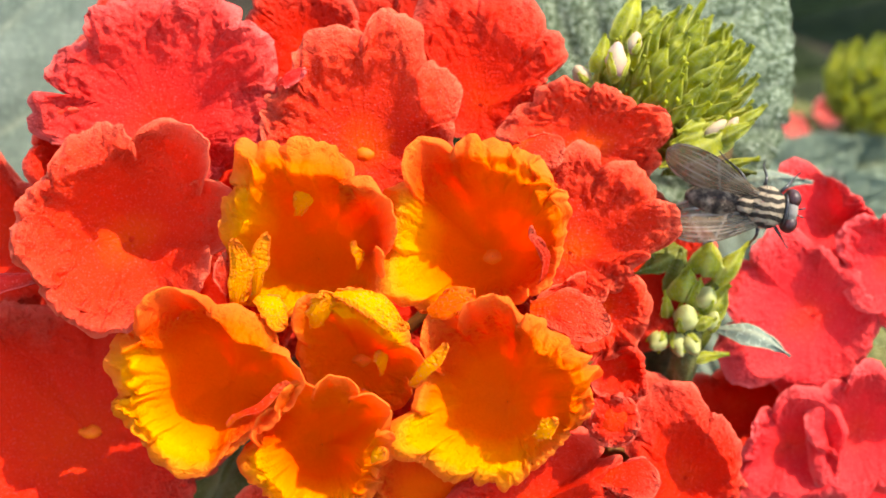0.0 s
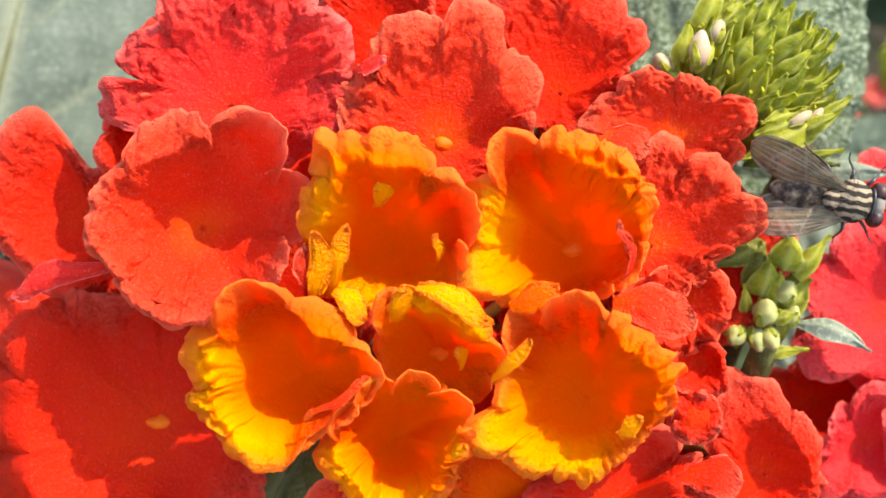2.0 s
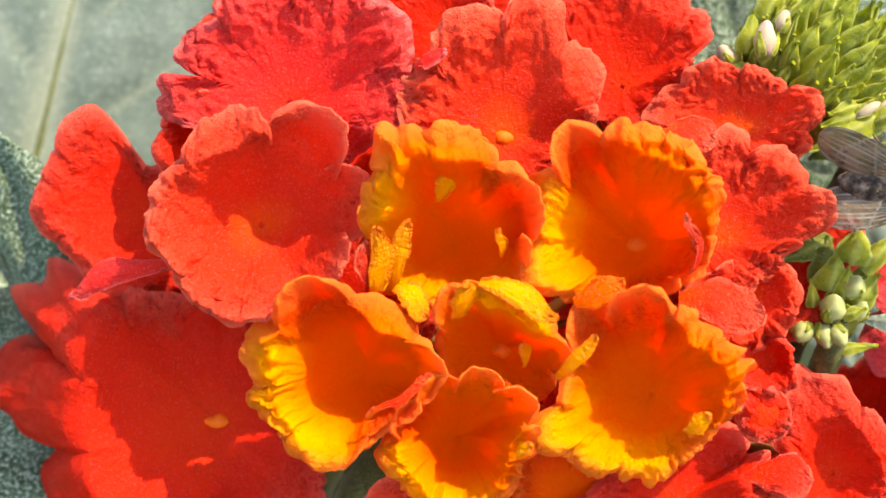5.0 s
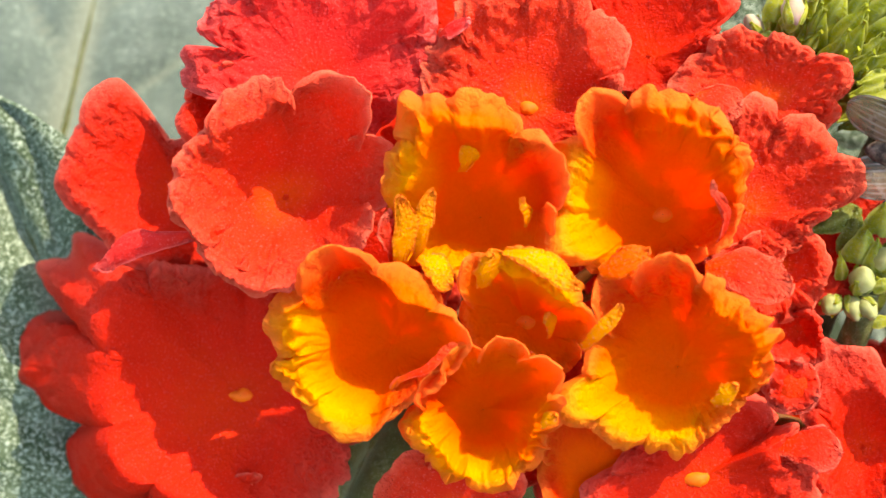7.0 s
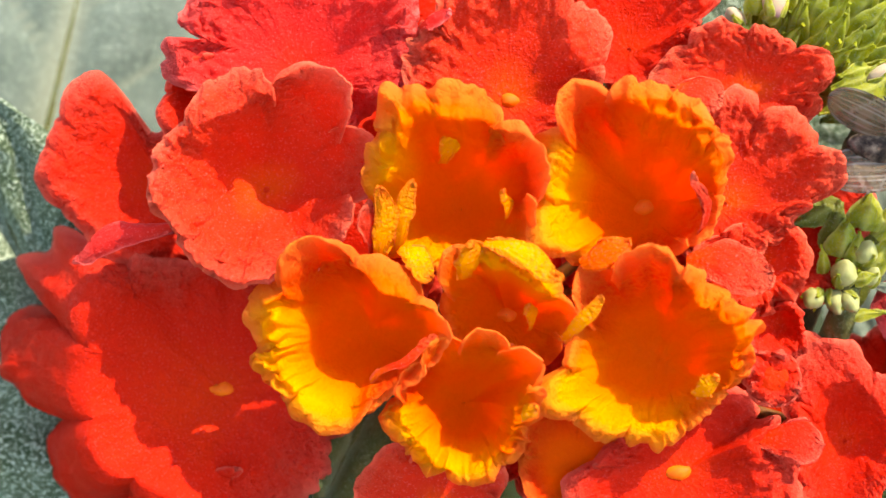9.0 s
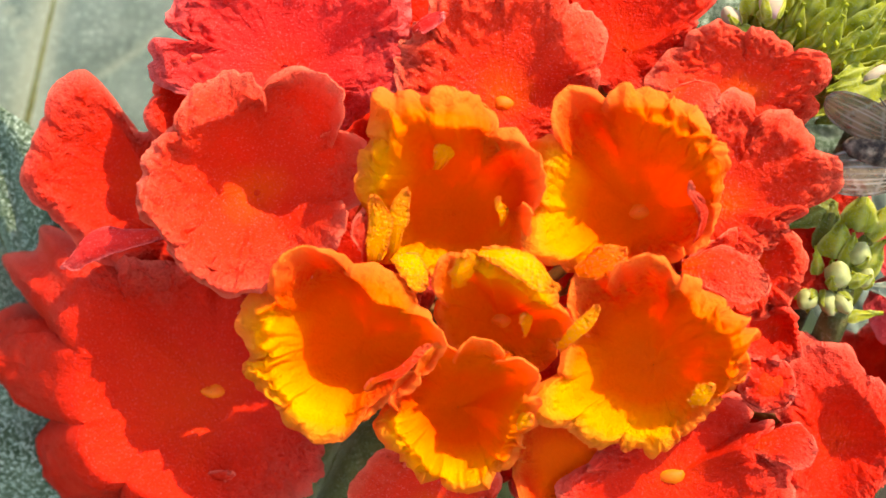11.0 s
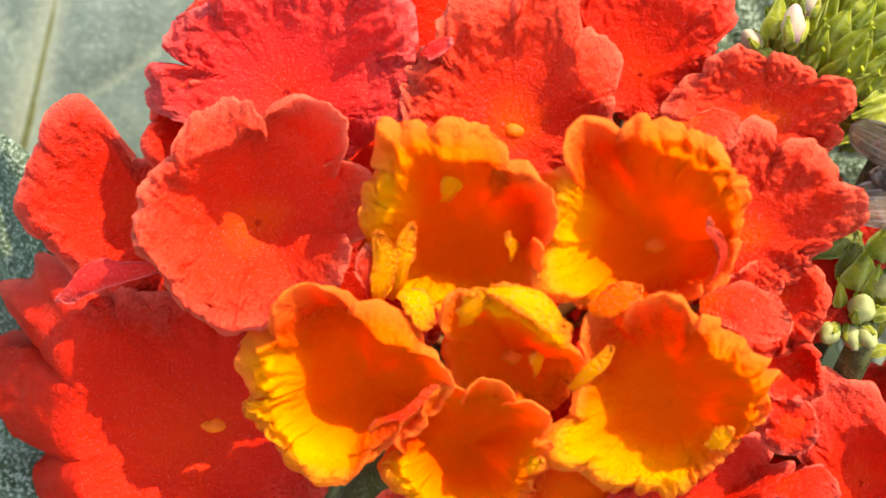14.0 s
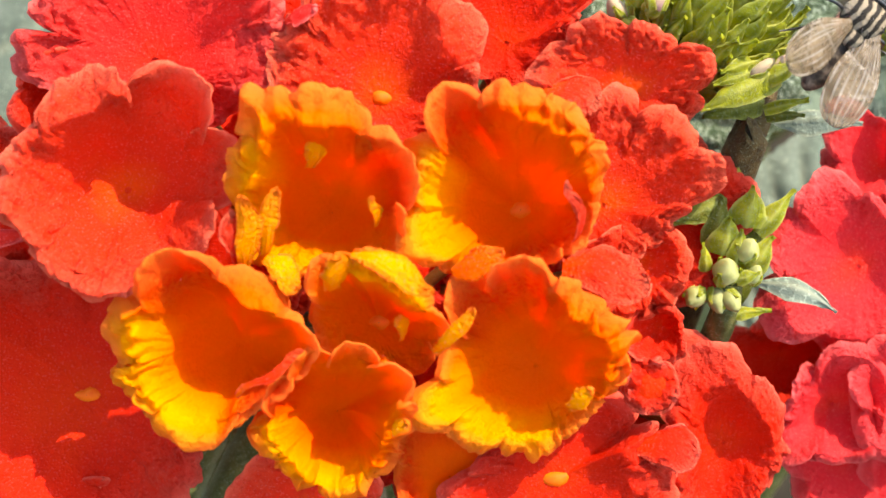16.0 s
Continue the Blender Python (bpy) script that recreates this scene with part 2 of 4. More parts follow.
def slab(front, thick):
    """Closes a grid of points into a thin sheet: vertices, faces."""
    nu, nv = front.shape[:2]
    du, dv = np.gradient(front, axis=0), np.gradient(front, axis=1)
    nrm = np.cross(dv, du)
    nrm /= np.maximum(np.linalg.norm(nrm, axis=2, keepdims=True), 1e-9)
    rear = front - nrm * thick
    verts = np.concatenate([front.reshape(-1, 3), rear.reshape(-1, 3)])
    k, faces = nu * nv, []
    for i in range(nu - 1):
        for j in range(nv - 1):
            a = i * nv + j
            faces.append((a, a + 1, a + nv + 1, a + nv))
            faces.append((k + a, k + a + nv, k + a + nv + 1, k + a + 1))
    ring = [j for j in range(nv)] + [i * nv + nv - 1 for i in range(1, nu)]
    ring += [(nu - 1) * nv + j for j in range(nv - 2, -1, -1)] + [i * nv for i in range(nu - 2, 0, -1)]
    for a, c in zip(ring, ring[1:] + ring[:1]):
        faces.append((a, k + a, k + c, c))
    return verts, faces


def frame_of(way, face):
    d = Vector(way).normalized()
    n = Vector(face) - d * Vector(face).dot(d)
    n = n.normalized() if n.length > 1e-3 else d.orthogonal().normalized()
    return d, n, d.cross(n)


def rounded(u, base_w, peak=0.58, power=2.3):
    if u < peak:
        k = u / peak
        return base_w + (1 - base_w) * (k * k * (3 - 2 * k)) ** 0.8
    return max(0.0, 1 - ((u - peak) / (1 - peak)) ** power) ** 0.5


def petal_grid(length, width, face_seed, bow, cup, ruffle, curl, base_w, wave, ragged=0.09, nu=26, nv=25):
    """A petal lobe in its own axes: x across, y along, z out of its face."""
    pts, along, rim = np.zeros((nu, nv, 3)), np.zeros((nu, nv)), np.zeros((nu, nv))
    s0 = face_seed * 7.31
    for i in range(nu):
        u = 1 - (1 - i / (nu - 1)) ** 1.6
        for j in range(nv):
            t = -1 + 2 * j / (nv - 1)
            v = math.sin(t * math.pi / 2) * 0.45 + t * 0.55
            out = 1 + ragged * noise.noise((v * 1.3, u * 2.0, s0)) + 0.5 * ragged * noise.noise((v * 5, u * 5, s0 + 3))
            half = width / 2 * rounded(u, base_w) * out
            reach = length * u * (1 + u * u * (0.07 * noise.noise((v * 1.8, 4.2, s0)) + 0.04 * noise.noise((v * 6, 1.1, s0))))
            e = max(abs(v) ** 3, u ** 5)
            z = -bow * length * math.sin(math.pi * min(u * 0.95, 1)) + cup * half * v * v
            z += curl * length * max(0.0, u - 0.55) ** 2 * 3
            z += ruffle * min(1.0, width / 3) * (e + 0.12) * (noise.noise((v * wave, u * wave, s0 + 9)) + 0.5 * noise.noise((v * wave * 2.3, u * wave * 2.3, s0 + 5)))
            z += min(1.0, width / 4) * (0.10 * min(1, u * 2) * noise.noise((v * 7, u * 3.2, s0 + 1)) + 0.07 * noise.noise((v * 14, u * 9, s0 + 2)))
            pts[i, j] = (v * half + ragged * length * 0.6 * noise.noise((u * 1.8, 2.7, s0)) * u, reach, z)
            along[i, j] = u
            rim[i, j] = max(abs(v), u)
    return pts, along, rim


COUNT = [0]


def petal(parent, origin, base, tip, width, mat, face=(0, 0, 1), bow=0.10, cup=0.18, ruffle=0.7, curl=0.0, base_w=0.5, wave=3.0, thick=0.13, ragged=0.09, label=""):
    COUNT[0] += 1
    way = Vector(tip) - Vector(base)
    pts, along, rim = petal_grid(way.length, width, COUNT[0], bow, cup, ruffle, curl, base_w, wave, ragged)
    d, n, s = frame_of(way, face)
    m = np.array([s, d, n])
    verts, faces = slab(pts @ m, thick)
    at = Vector(base) - Vector(origin)
    return build("petal", verts, faces, mat, parent, label, at, {"along": np.tile(along.ravel(), 2), "rim": np.tile(rim.ravel(), 2)})


def tube(points, radii, sides=8, close=True):
    """A tapered round tube along points."""
    pts = [Vector(p) for p in points]
    verts, faces = [], []
    ref = Vector((0.31, 0.22, 0.93))
    for i, p in enumerate(pts):
        way = (pts[min(i + 1, len(pts) - 1)] - pts[max(i - 1, 0)]).normalized()
        a = way.cross(ref)
        a = a.normalized() if a.length > 1e-3 else way.orthogonal().normalized()
        b = way.cross(a)
        r = radii[i] if isinstance(radii, (list, tuple)) else radii
        for k in range(sides):
            q = 2 * math.pi * k / sides
            verts.append(p + (a * math.cos(q) + b * math.sin(q)) * r)
    for i in range(len(pts) - 1):
        for k in range(sides):
            a, c = i * sides + k, i * sides + (k + 1) % sides
            faces.append((a, c, c + sides, a + sides))
    if close:
        faces.append(tuple(range(sides))[::-1])
        faces.append(tuple(range(len(verts) - sides, len(verts))))
    return [tuple(v) for v in verts], faces


def bent(points, steps=6):
    """A smooth line through points (Catmull-Rom)."""
    p = [Vector(q) for q in points]
    p = [p[0] * 2 - p[1]] + p + [p[-1] * 2 - p[-2]]
    out = []
    for i in range(1, len(p) - 2):
        for k in range(steps):
            t = k / steps
            out.append(0.5 * (2 * p[i] + (p[i + 1] - p[i - 1]) * t + (2 * p[i - 1] - 5 * p[i] + 4 * p[i + 1] - p[i + 2]) * t * t
                              + (3 * p[i] - p[i - 1] - 3 * p[i + 1] + p[i + 2]) * t ** 3))
    return out + [p[-2]]


def egg(radii, at=(0, 0, 0), turn=(0, 0, 0), rows=14, sides=20, point=0.0, lumps=0.0):
    """An ellipsoid; `point` draws its +x end out."""
    m = Euler([radians(a) for a in turn]).to_matrix()
    verts, faces = [], []
    for i in range(rows + 1):
        a = math.pi * i / rows
        for k in range(sides):
            q = 2 * math.pi * k / sides
            c, r = math.cos(a), math.sin(a)
            r *= 1 - point * max(0, c)
            p = Vector((c, r * math.cos(q), r * math.sin(q)))
            p *= 1 + lumps * noise.noise(p * 2.3 + Vector(radii))
            verts.append(tuple(m @ Vector((p.x * radii[0], p.y * radii[1], p.z * radii[2])) + Vector(at)))
    for i in range(rows):
        for k in range(sides):
            a, c = i * sides + k, i * sides + (k + 1) % sides
            faces.append((a, a + sides, c + sides, c))
    return verts, faces


def leaf_grid(length, width, seed, ribs=9, quilt=0.5, teeth=22, tooth=0.05, fold=0.15, droop=0.1, nu=70, nv=45):
    """A leaf blade with midrib, side veins, quilted fields and a toothed edge."""
    pts, vein = np.zeros((nu, nv, 3)), np.zeros((nu, nv))
    for i in range(nu):
        u = i / (nu - 1)
        for j in range(nv):
            v = -1 + 2 * j / (nv - 1)
            half = width / 2 * max(0.015, math.sin(math.pi * u ** 0.75)) ** 0.75
            half *= 1 + tooth * abs(math.sin(math.pi * u * teeth)) * abs(v) ** 4
            ph = (u - 0.30 * abs(v)) * ribs + (0.5 if v < 0 else 0)
            field = abs(math.sin(math.pi * ph))
            mid = 1 - math.exp(-(v * 14) ** 2)
            z = quilt * (field ** 0.6 - 0.6) * min(1, abs(v) * 5) * (1 - 0.6 * v ** 4) - quilt * 0.8 * (1 - mid)
            z += fold * half * abs(v) - droop * length * u * u + quilt * 0.5 * noise.noise((v * 2, u * 4, seed)) + quilt * 0.25 * noise.noise((v * 9, u * 18, seed))
            pts[i, j] = (v * half, length * u, z)
            vein[i, j] = max(0.9 * (1 - mid), 0.55 * max(0, 1 - field * 5))
    return pts, vein


def leaf(name, base, tip, width, mat, label, face=(0, 0, 1), seed=1, category="leaf", group="", **shape):
    way = Vector(tip) - Vector(base)
    pts, vein = leaf_grid(way.length, width, seed, **shape)
    d, n, s = frame_of(way, face)
    verts, faces = slab(pts @ np.array([s, d, n]), 0.3)
    ob = thing(name, base, label, category, group)
    build("blade", verts, faces, mat, ob, "", (0, 0, 0), {"vein": np.tile(vein.ravel(), 2)})
    mid = len(pts[0]) // 2
    line = [Vector((pts @ np.array([s, d, n]))[i, mid]) - n * 0.35 for i in range(0, len(pts), 6)]
    line = [line[0] - d * 6 - n * 2] + line
    v, f = tube(line, [0.9 - 0.7 * k / len(line) for k in range(len(line))], 7)
    build("midrib", v, f, STEM, ob)
    return ob


# ---------- flower heads ----------
TINT = {EMBER: -0.25, ORANGE: 0.5, LIT_YELLOW: 0.9}
SHAPE = dict(rise=1.7, curl=0.08, crimp=0.4, notch=0.26, over=0.8, drop=0.0, lap=0.40, fringe=0.7, crease=0.5, hem=0.4)
SPREAD = 1.26


def corolla_lobe(c, angles, reach, height, widths, shapes, tints, k, seed, nu=46, nv=52):
    """One rounded lobe of a corolla, from the throat to its rim; it laps over its neighbours beyond the fused cup."""
    count = len(angles)
    th = angles[k]
    before, after = (th - angles[k - 1]) % (2 * math.pi) or 2 * math.pi, (angles[(k + 1) % count] - th) % (2 * math.pi) or 2 * math.pi
    size = sum(reach) / count
    slim = max(0.0, 1 - widths[k] / (2 * reach[k] * math.sin(min(math.pi, (before + after) / 2) / 2) + 0.01))
    pts, along, rim, tint = np.zeros((nu, nv, 3)), np.zeros((nu, nv)), np.zeros((nu, nv)), np.zeros((nu, nv))

    def ray(s):
        """What holds all along one ray of the lobe, s from -1 to 1 between its sinuses."""
        wide, other = (after, (k + 1) % count) if s > 0 else (before, k - 1)
        t = abs(s) / 2
        ease = t * t * (3 - 2 * t)
        r = reach[k] * (1 - ease) + reach[other] * ease
        zt = height[k] * (1 - ease) + height[other] * ease
        shape = [shapes[k][n] * (1 - ease) + shapes[other][n] * ease for n in SHAPE]
        deep = min(0.85, 1.25 * shape[3] + 0.5 * slim + 0.35 * max(0.0, min(1.0, (wide - 1.8) / 1.2)))
        nick = deep * min(1.0, abs(s) / SPREAD) ** 3.0
        a = th + s * wide / 2
        x, y = math.cos(a) * size, math.sin(a) * size
        fray = 0.085 * noise.noise((x * 0.45, y * 0.45, seed)) + shape[7] * (0.034 * noise.noise((x * 1.2, y * 1.2, seed + 2)) + 0.022 * noise.noise((x * 2.6, y * 2.6, seed + 7)))
        return a, x, y, r, nick, fray, zt, shape, noise.noise((x * 0.27, y * 0.27, seed + 5)), tints[k] * (1 - ease) + tints[other] * ease

    for j in range(nv):
        s = SPREAD * (-1 + 2 * j / (nv - 1))
        held = ray(s)
        for i in range(nu):
            p = (i / (nu - 1)) ** 0.8
            w = 0.03 + 0.97 * p
            edge = s
            if abs(s) > 1:
                edge = math.copysign(1 + (abs(s) - 1) * p ** 2, s)
                held = ray(edge)
            a, x, y, r, nick, fray, zt, (rise, curl, crimp, notch, over, drop, lap, fringe, crease, hem), wave, shade = held
            crest = min(1.0, over + 0.12)
            z = c[2] + (zt - c[2]) * min(1.0, w / crest) ** rise - curl * size * max(0.0, p - over) ** 1.6 / (1 - over) ** 1.6 - drop * r * max(0.0, p - over - 0.03)
            ridge = min(1.0, max(0.0, p - 0.45) / 0.3)
            px, py = x * w, y * w
            crimp *= min(1.4, 0.5 + 1.5 * max(0.0, 0.38 + noise.noise((px * 0.28, py * 0.28, seed + 90))))
            warp = noise.noise((px * 0.8, py * 0.8, seed + 40))
            warp_2 = noise.noise((px * 0.8, py * 0.8, seed + 61))
            arc = a * size
            z += 1.5 * p * p * wave + crimp * p * p * (0.8 * noise.noise((px * 0.5, py * 0.5, seed + 4)) + 0.5 * noise.noise((px * 1.05 + warp * 0.5, py * 1.05 + warp_2 * 0.5, seed + 8)))
            z += crimp * ridge * (0.36 * noise.noise((arc * 1.5 + warp * 0.8, r * w * 0.45, seed + 18)) + 0.20 * noise.noise((arc * 3.2 + warp, r * w * 0.9, seed + 23)))
            rough = 1.5 * crease * min(1.0, max(0.0, (p - 0.25) * 2.0))
            z += rough * (0.32 * abs(noise.noise((px * 0.8 + warp, py * 0.8, seed + 12))) + 0.20 * abs(noise.noise((px * 1.9, py * 1.9 + warp, seed + 15))) + 0.07 * noise.noise((px * 4.4, py * 4.4, seed + 17)))
            z += lap * p ** 5 * max(-1.0, min(1.0, edge)) - 5.0 * max(0.0, abs(edge) - 1) * p * p - hem * 0.45 * max(0.0, (p - 0.88) / 0.12) ** 2
            out = r * w * (1 - nick * p ** 1.7 + fray * p ** 3)
            slip = 0.06 * crimp * ridge * noise.noise((px * 1.2, py * 1.2, seed + 71))
            push = 1 + 0.05 * crimp * ridge * noise.noise((px * 1.2, py * 1.2, seed + 83))
            pts[i, j] = (math.cos(a + slip) * out * push, math.sin(a + slip) * out * push, z - c[2])
            along[i, j], rim[i, j], tint[i, j] = w, p, shade
    return pts, along, rim, tint


def floret(head, head_at, c, root, lobes, mat, lip=0.35):
    """A tubular floret: a thin curved tube, a small throat and a corolla of lobes.
    lobes: tip, width and, if it differs, material and shape."""
    c, root = Vector(c), Vector(root)
    axis = (c - root).normalized()
    line = bent([root - c, (root - c) * 0.55 - Vector((0, 0, 1.2)), Vector((0, 0, -2.4)) + axis * -0.3, Vector((0, 0, -0.45))], 5)
    v, f = tube(line, [0.42 - 0.10 * (k / (len(line) - 1)) ** 3 for k in range(len(line))], 10, False)
    body = build("floret", v, f, TUBE, head, "", c - Vector(head_at))
    verts, faces, sides = [], [], 14
    for r, h in ((lip * 1.4, -0.35), (lip * 1.15, lip * 0.1), (lip * 0.85, lip * 0.5), (lip * 0.45, lip * 0.75), (lip * 0.05, lip * 0.8)):
        for k in range(sides):
            q = 2 * math.pi * k / sides
            wob = 1 + 0.45 * noise.noise((math.cos(q), math.sin(q), c.x))
            verts.append((math.cos(q + c.y) * r * wob * 1.25, math.sin(q + c.y) * r * wob * 0.85, h * 0.7))
    for i in range(4):
        for k in range(sides):
            a, e = i * sides + k, i * sides + (k + 1) % sides
            faces.append((a, e, e + sides, a + sides))
    plain_throat = lip <= 0.4
    build("throat", verts, faces, (FLAME if mat in TINT else mat) if plain_throat else THROAT, body, "" if plain_throat else "small yellow throat", (0, 0, -0.3 if plain_throat else 0),
          {"along": [0.3] * len(verts), "tint": [0.5] * len(verts), "rim": [0.0] * len(verts)})
    fused, free = [], []
    for tip, width, *rest in lobes:
        lobe_mat = rest[0] if rest and not isinstance(rest[0], dict) else mat
        shape = rest[-1] if rest and isinstance(rest[-1], dict) else DISH
        (free if "bow" in shape else fused).append((math.atan2(tip[1] - c.y, tip[0] - c.x), tip, width, lobe_mat, shape))
    fused.sort(key=lambda e: e[0])
    angles = [e[0] for e in fused]
    reach = [1.05 * math.hypot(e[1][0] - c.x, e[1][1] - c.y) for e in fused]
    height = [e[1][2] + e[4].get("lift", 0.0) for e in fused]
    tints = [TINT.get(e[3], 0.5) for e in fused]
    shapes = [dict(SHAPE, **e[4]) for e in fused]
    COUNT[0] += 1
    seed = COUNT[0] * 3.7
    for k, (q, tip, width, lobe_mat, shape) in enumerate(fused):
        pts, along, rim, tint = corolla_lobe(c, angles, reach, height, [e[2] for e in fused], shapes, tints, k, seed)
        verts, faces = slab(pts, -0.12)
        build("petal", verts, faces, FLAME if lobe_mat in TINT else lobe_mat, body, "", (0, 0, 0),
              {"along": np.tile(along.ravel(), 2), "rim": np.tile(rim.ravel(), 2), "tint": np.tile(tint.ravel(), 2)})
    for q, tip, width, lobe_mat, shape in free:
        shape = dict(shape)
        base = Vector(shape.pop("base", c))
        petal(body, c, base, tip, width, lobe_mat, shape.pop("face", (0, 0, 1)), **shape)
    return body


def flower_head(at, label, group="flower heads"):
    head = thing("lantana_flower_head", at, label, "flower", group)
    v, f = egg((4.5, 4.0, 3.2), (0, 0, 0), (0, 0, 0), 12, 18, 0, 0.2)
    build("receptacle", v, f, STEM, head, "rounded green base of the florets")
    return head


MAIN = (0.62, -6.07, -12.00)
main = flower_head(MAIN, "lantana flower head, yellow-orange florets ringed by red ones")
ROOT = Vector(MAIN) + Vector((0, 0, 1.5))


def main_floret(c, lobes, mat, lip=0.35):
    c = Vector(c)
    root = ROOT + Vector(((c.x - ROOT.x) * 0.15, (c.y - ROOT.y) * 0.15, 0))
    return floret(main, MAIN, c, root, lobes, mat, lip)


BACK = dict(rise=1.4, curl=0.1, crimp=0.4)
FLAP = dict(rise=1.5, curl=0.10, crimp=0.75, notch=0.16, crease=1.5)
DISH = dict(rise=2.2, curl=0.10, crimp=0.45, over=0.84, crease=0.5)
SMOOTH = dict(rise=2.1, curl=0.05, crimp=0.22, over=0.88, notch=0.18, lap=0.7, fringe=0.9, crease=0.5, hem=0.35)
LOW = dict(rise=1.7, curl=0.10, crimp=0.75, over=0.75, notch=0.14, fringe=1.2, crease=0.6)
CRIMP = dict(rise=2.2, curl=0.30, crimp=1.5, over=0.58, notch=0.10, fringe=1.7, crease=1.1)
DROOP = dict(rise=1.9, curl=0.08, crimp=0.5, over=0.40, notch=0.42, drop=1.5, lift=9.4, fringe=0.3, crease=0.6)
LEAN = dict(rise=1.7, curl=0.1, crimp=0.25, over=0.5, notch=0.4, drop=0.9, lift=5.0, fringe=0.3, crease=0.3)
ROLL = dict(rise=2.0, curl=0.30, crimp=0.5, over=0.50, notch=0.14, fringe=1.0, crease=0.9)
ROUND = dict(rise=1.8, curl=0.14, crimp=0.3, over=0.7, notch=0.08, lap=0.25, fringe=0.4, crease=0.8, hem=0.6)
CALM = dict(rise=1.8, curl=0.16, crimp=0.75, over=0.7, lap=1.0, notch=0.22, fringe=1.3, crease=1.5)


def folded(base, face=(0.4, 0.4, 1), **more):
    """A lobe that stands on its own: a folded or rolled one."""
    return dict(dict(base=base, face=face, bow=-0.10, cup=-0.25, ruffle=0.35, base_w=0.35, wave=2.0, ragged=0.45), **more)


# orange florets of the middle
main_floret((-1.52, 1.46, -4.20), [
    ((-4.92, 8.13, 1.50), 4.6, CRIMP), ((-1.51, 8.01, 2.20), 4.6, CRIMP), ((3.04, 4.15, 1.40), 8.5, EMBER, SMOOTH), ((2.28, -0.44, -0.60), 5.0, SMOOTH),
    ((-3.19, -1.95, -2.60), 4.0, LIT_YELLOW, LOW), ((-6.83, -0.38, -2.80), 4.6, LIT_YELLOW, LOW), ((-6.62, 4.78, 0.60), 5.0, LIT_YELLOW, CRIMP),
    ((-5.82, 2.49, 1.20), 1.3, LIT_YELLOW, folded((-6.40, -1.98, -1.60))), ((-3.62, 2.67, 0.20), 1.0, LIT_YELLOW, folded((-5.55, -1.39, -1.80))), ((-6.69, 1.81, 0.80), 1.2, SCARLET, folded((-6.49, -1.72, -1.80))),
    ((-1.65, 6.14, 0.60), 1.3, LIT_YELLOW, folded((-2.51, 4.06, -1.60))), ((0.99, 2.41, 0.20), 0.7, LIT_YELLOW, folded((1.23, 0.81, -1.00))),
    ((-2.93, -2.23, -0.20), 1.6, LIT_YELLOW, folded((-4.95, -0.79, -0.80)))], ORANGE)
main_floret((9.40, 1.54, -4.00), [
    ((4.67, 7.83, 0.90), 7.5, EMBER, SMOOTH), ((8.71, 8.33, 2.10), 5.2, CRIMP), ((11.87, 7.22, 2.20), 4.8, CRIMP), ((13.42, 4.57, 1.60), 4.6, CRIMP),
    ((12.47, -0.03, 0.80), 5.4, EMBER, SMOOTH), ((10.01, -1.41, -1.60), 5.0, EMBER, SMOOTH), ((6.25, -1.85, -1.60), 3.6, LOW), ((2.88, -0.44, 0.80), 7.8, LIT_YELLOW, LOW), ((3.16, 4.55, 0.20), 4.2, LIT_YELLOW, LOW),
    ((11.97, 3.31, 2.00), 0.8, SCARLET, folded((12.16, -0.67, -0.40), (0.5, 0.0, 1))),
    ((8.07, -0.48, 0.60), 1.9, folded((5.40, -1.92, -0.40), (0.2, 0.5, 1)))], ORANGE, 0.5)
main_floret((-7.13, -6.35, -4.90), [
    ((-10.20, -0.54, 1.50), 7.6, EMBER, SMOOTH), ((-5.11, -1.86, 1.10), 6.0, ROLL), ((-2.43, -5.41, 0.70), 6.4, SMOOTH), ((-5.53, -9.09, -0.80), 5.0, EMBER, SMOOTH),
    ((-9.73, -11.25, -0.50), 7.4, LIT_YELLOW, LOW), ((-13.57, -7.81, -0.30), 6.0, LIT_YELLOW, CRIMP), ((-13.59, -4.83, 0.20), 5.0, LIT_YELLOW, CRIMP),
    ((-2.91, -5.92, 0.80), 0.5, EMBER, folded((-6.74, -8.55, -0.40)))], ORANGE)
main_floret((1.16, -4.85, -3.60), [
    ((-1.83, -0.89, 0.60), 4.4, DISH), ((0.16, -0.58, 1.00), 4.0, LIT_YELLOW, ROLL), ((3.57, -2.34, 1.40), 4.2, LIT_YELLOW, ROLL), ((4.98, -4.76, 0.80), 4.6, SMOOTH),
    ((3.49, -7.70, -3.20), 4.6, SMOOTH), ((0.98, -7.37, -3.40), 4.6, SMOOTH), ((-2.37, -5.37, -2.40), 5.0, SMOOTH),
    ((4.23, -2.33, 2.00), 1.6, LIT_YELLOW, folded((-0.09, -0.58, 1.00), (0.3, 0.6, 1), wave=6.0)), ((2.47, -4.06, 0.00), 1.0, LIT_YELLOW, folded((2.58, -5.67, -1.80))), ((2.01, -7.12, -0.60), 0.8, folded((-0.36, -6.33, -1.80))),
    ((-0.85, -0.57, 1.60), 2.2, LIT_YELLOW, folded((-1.21, -2.69, -0.20)))], ORANGE, 0.45)
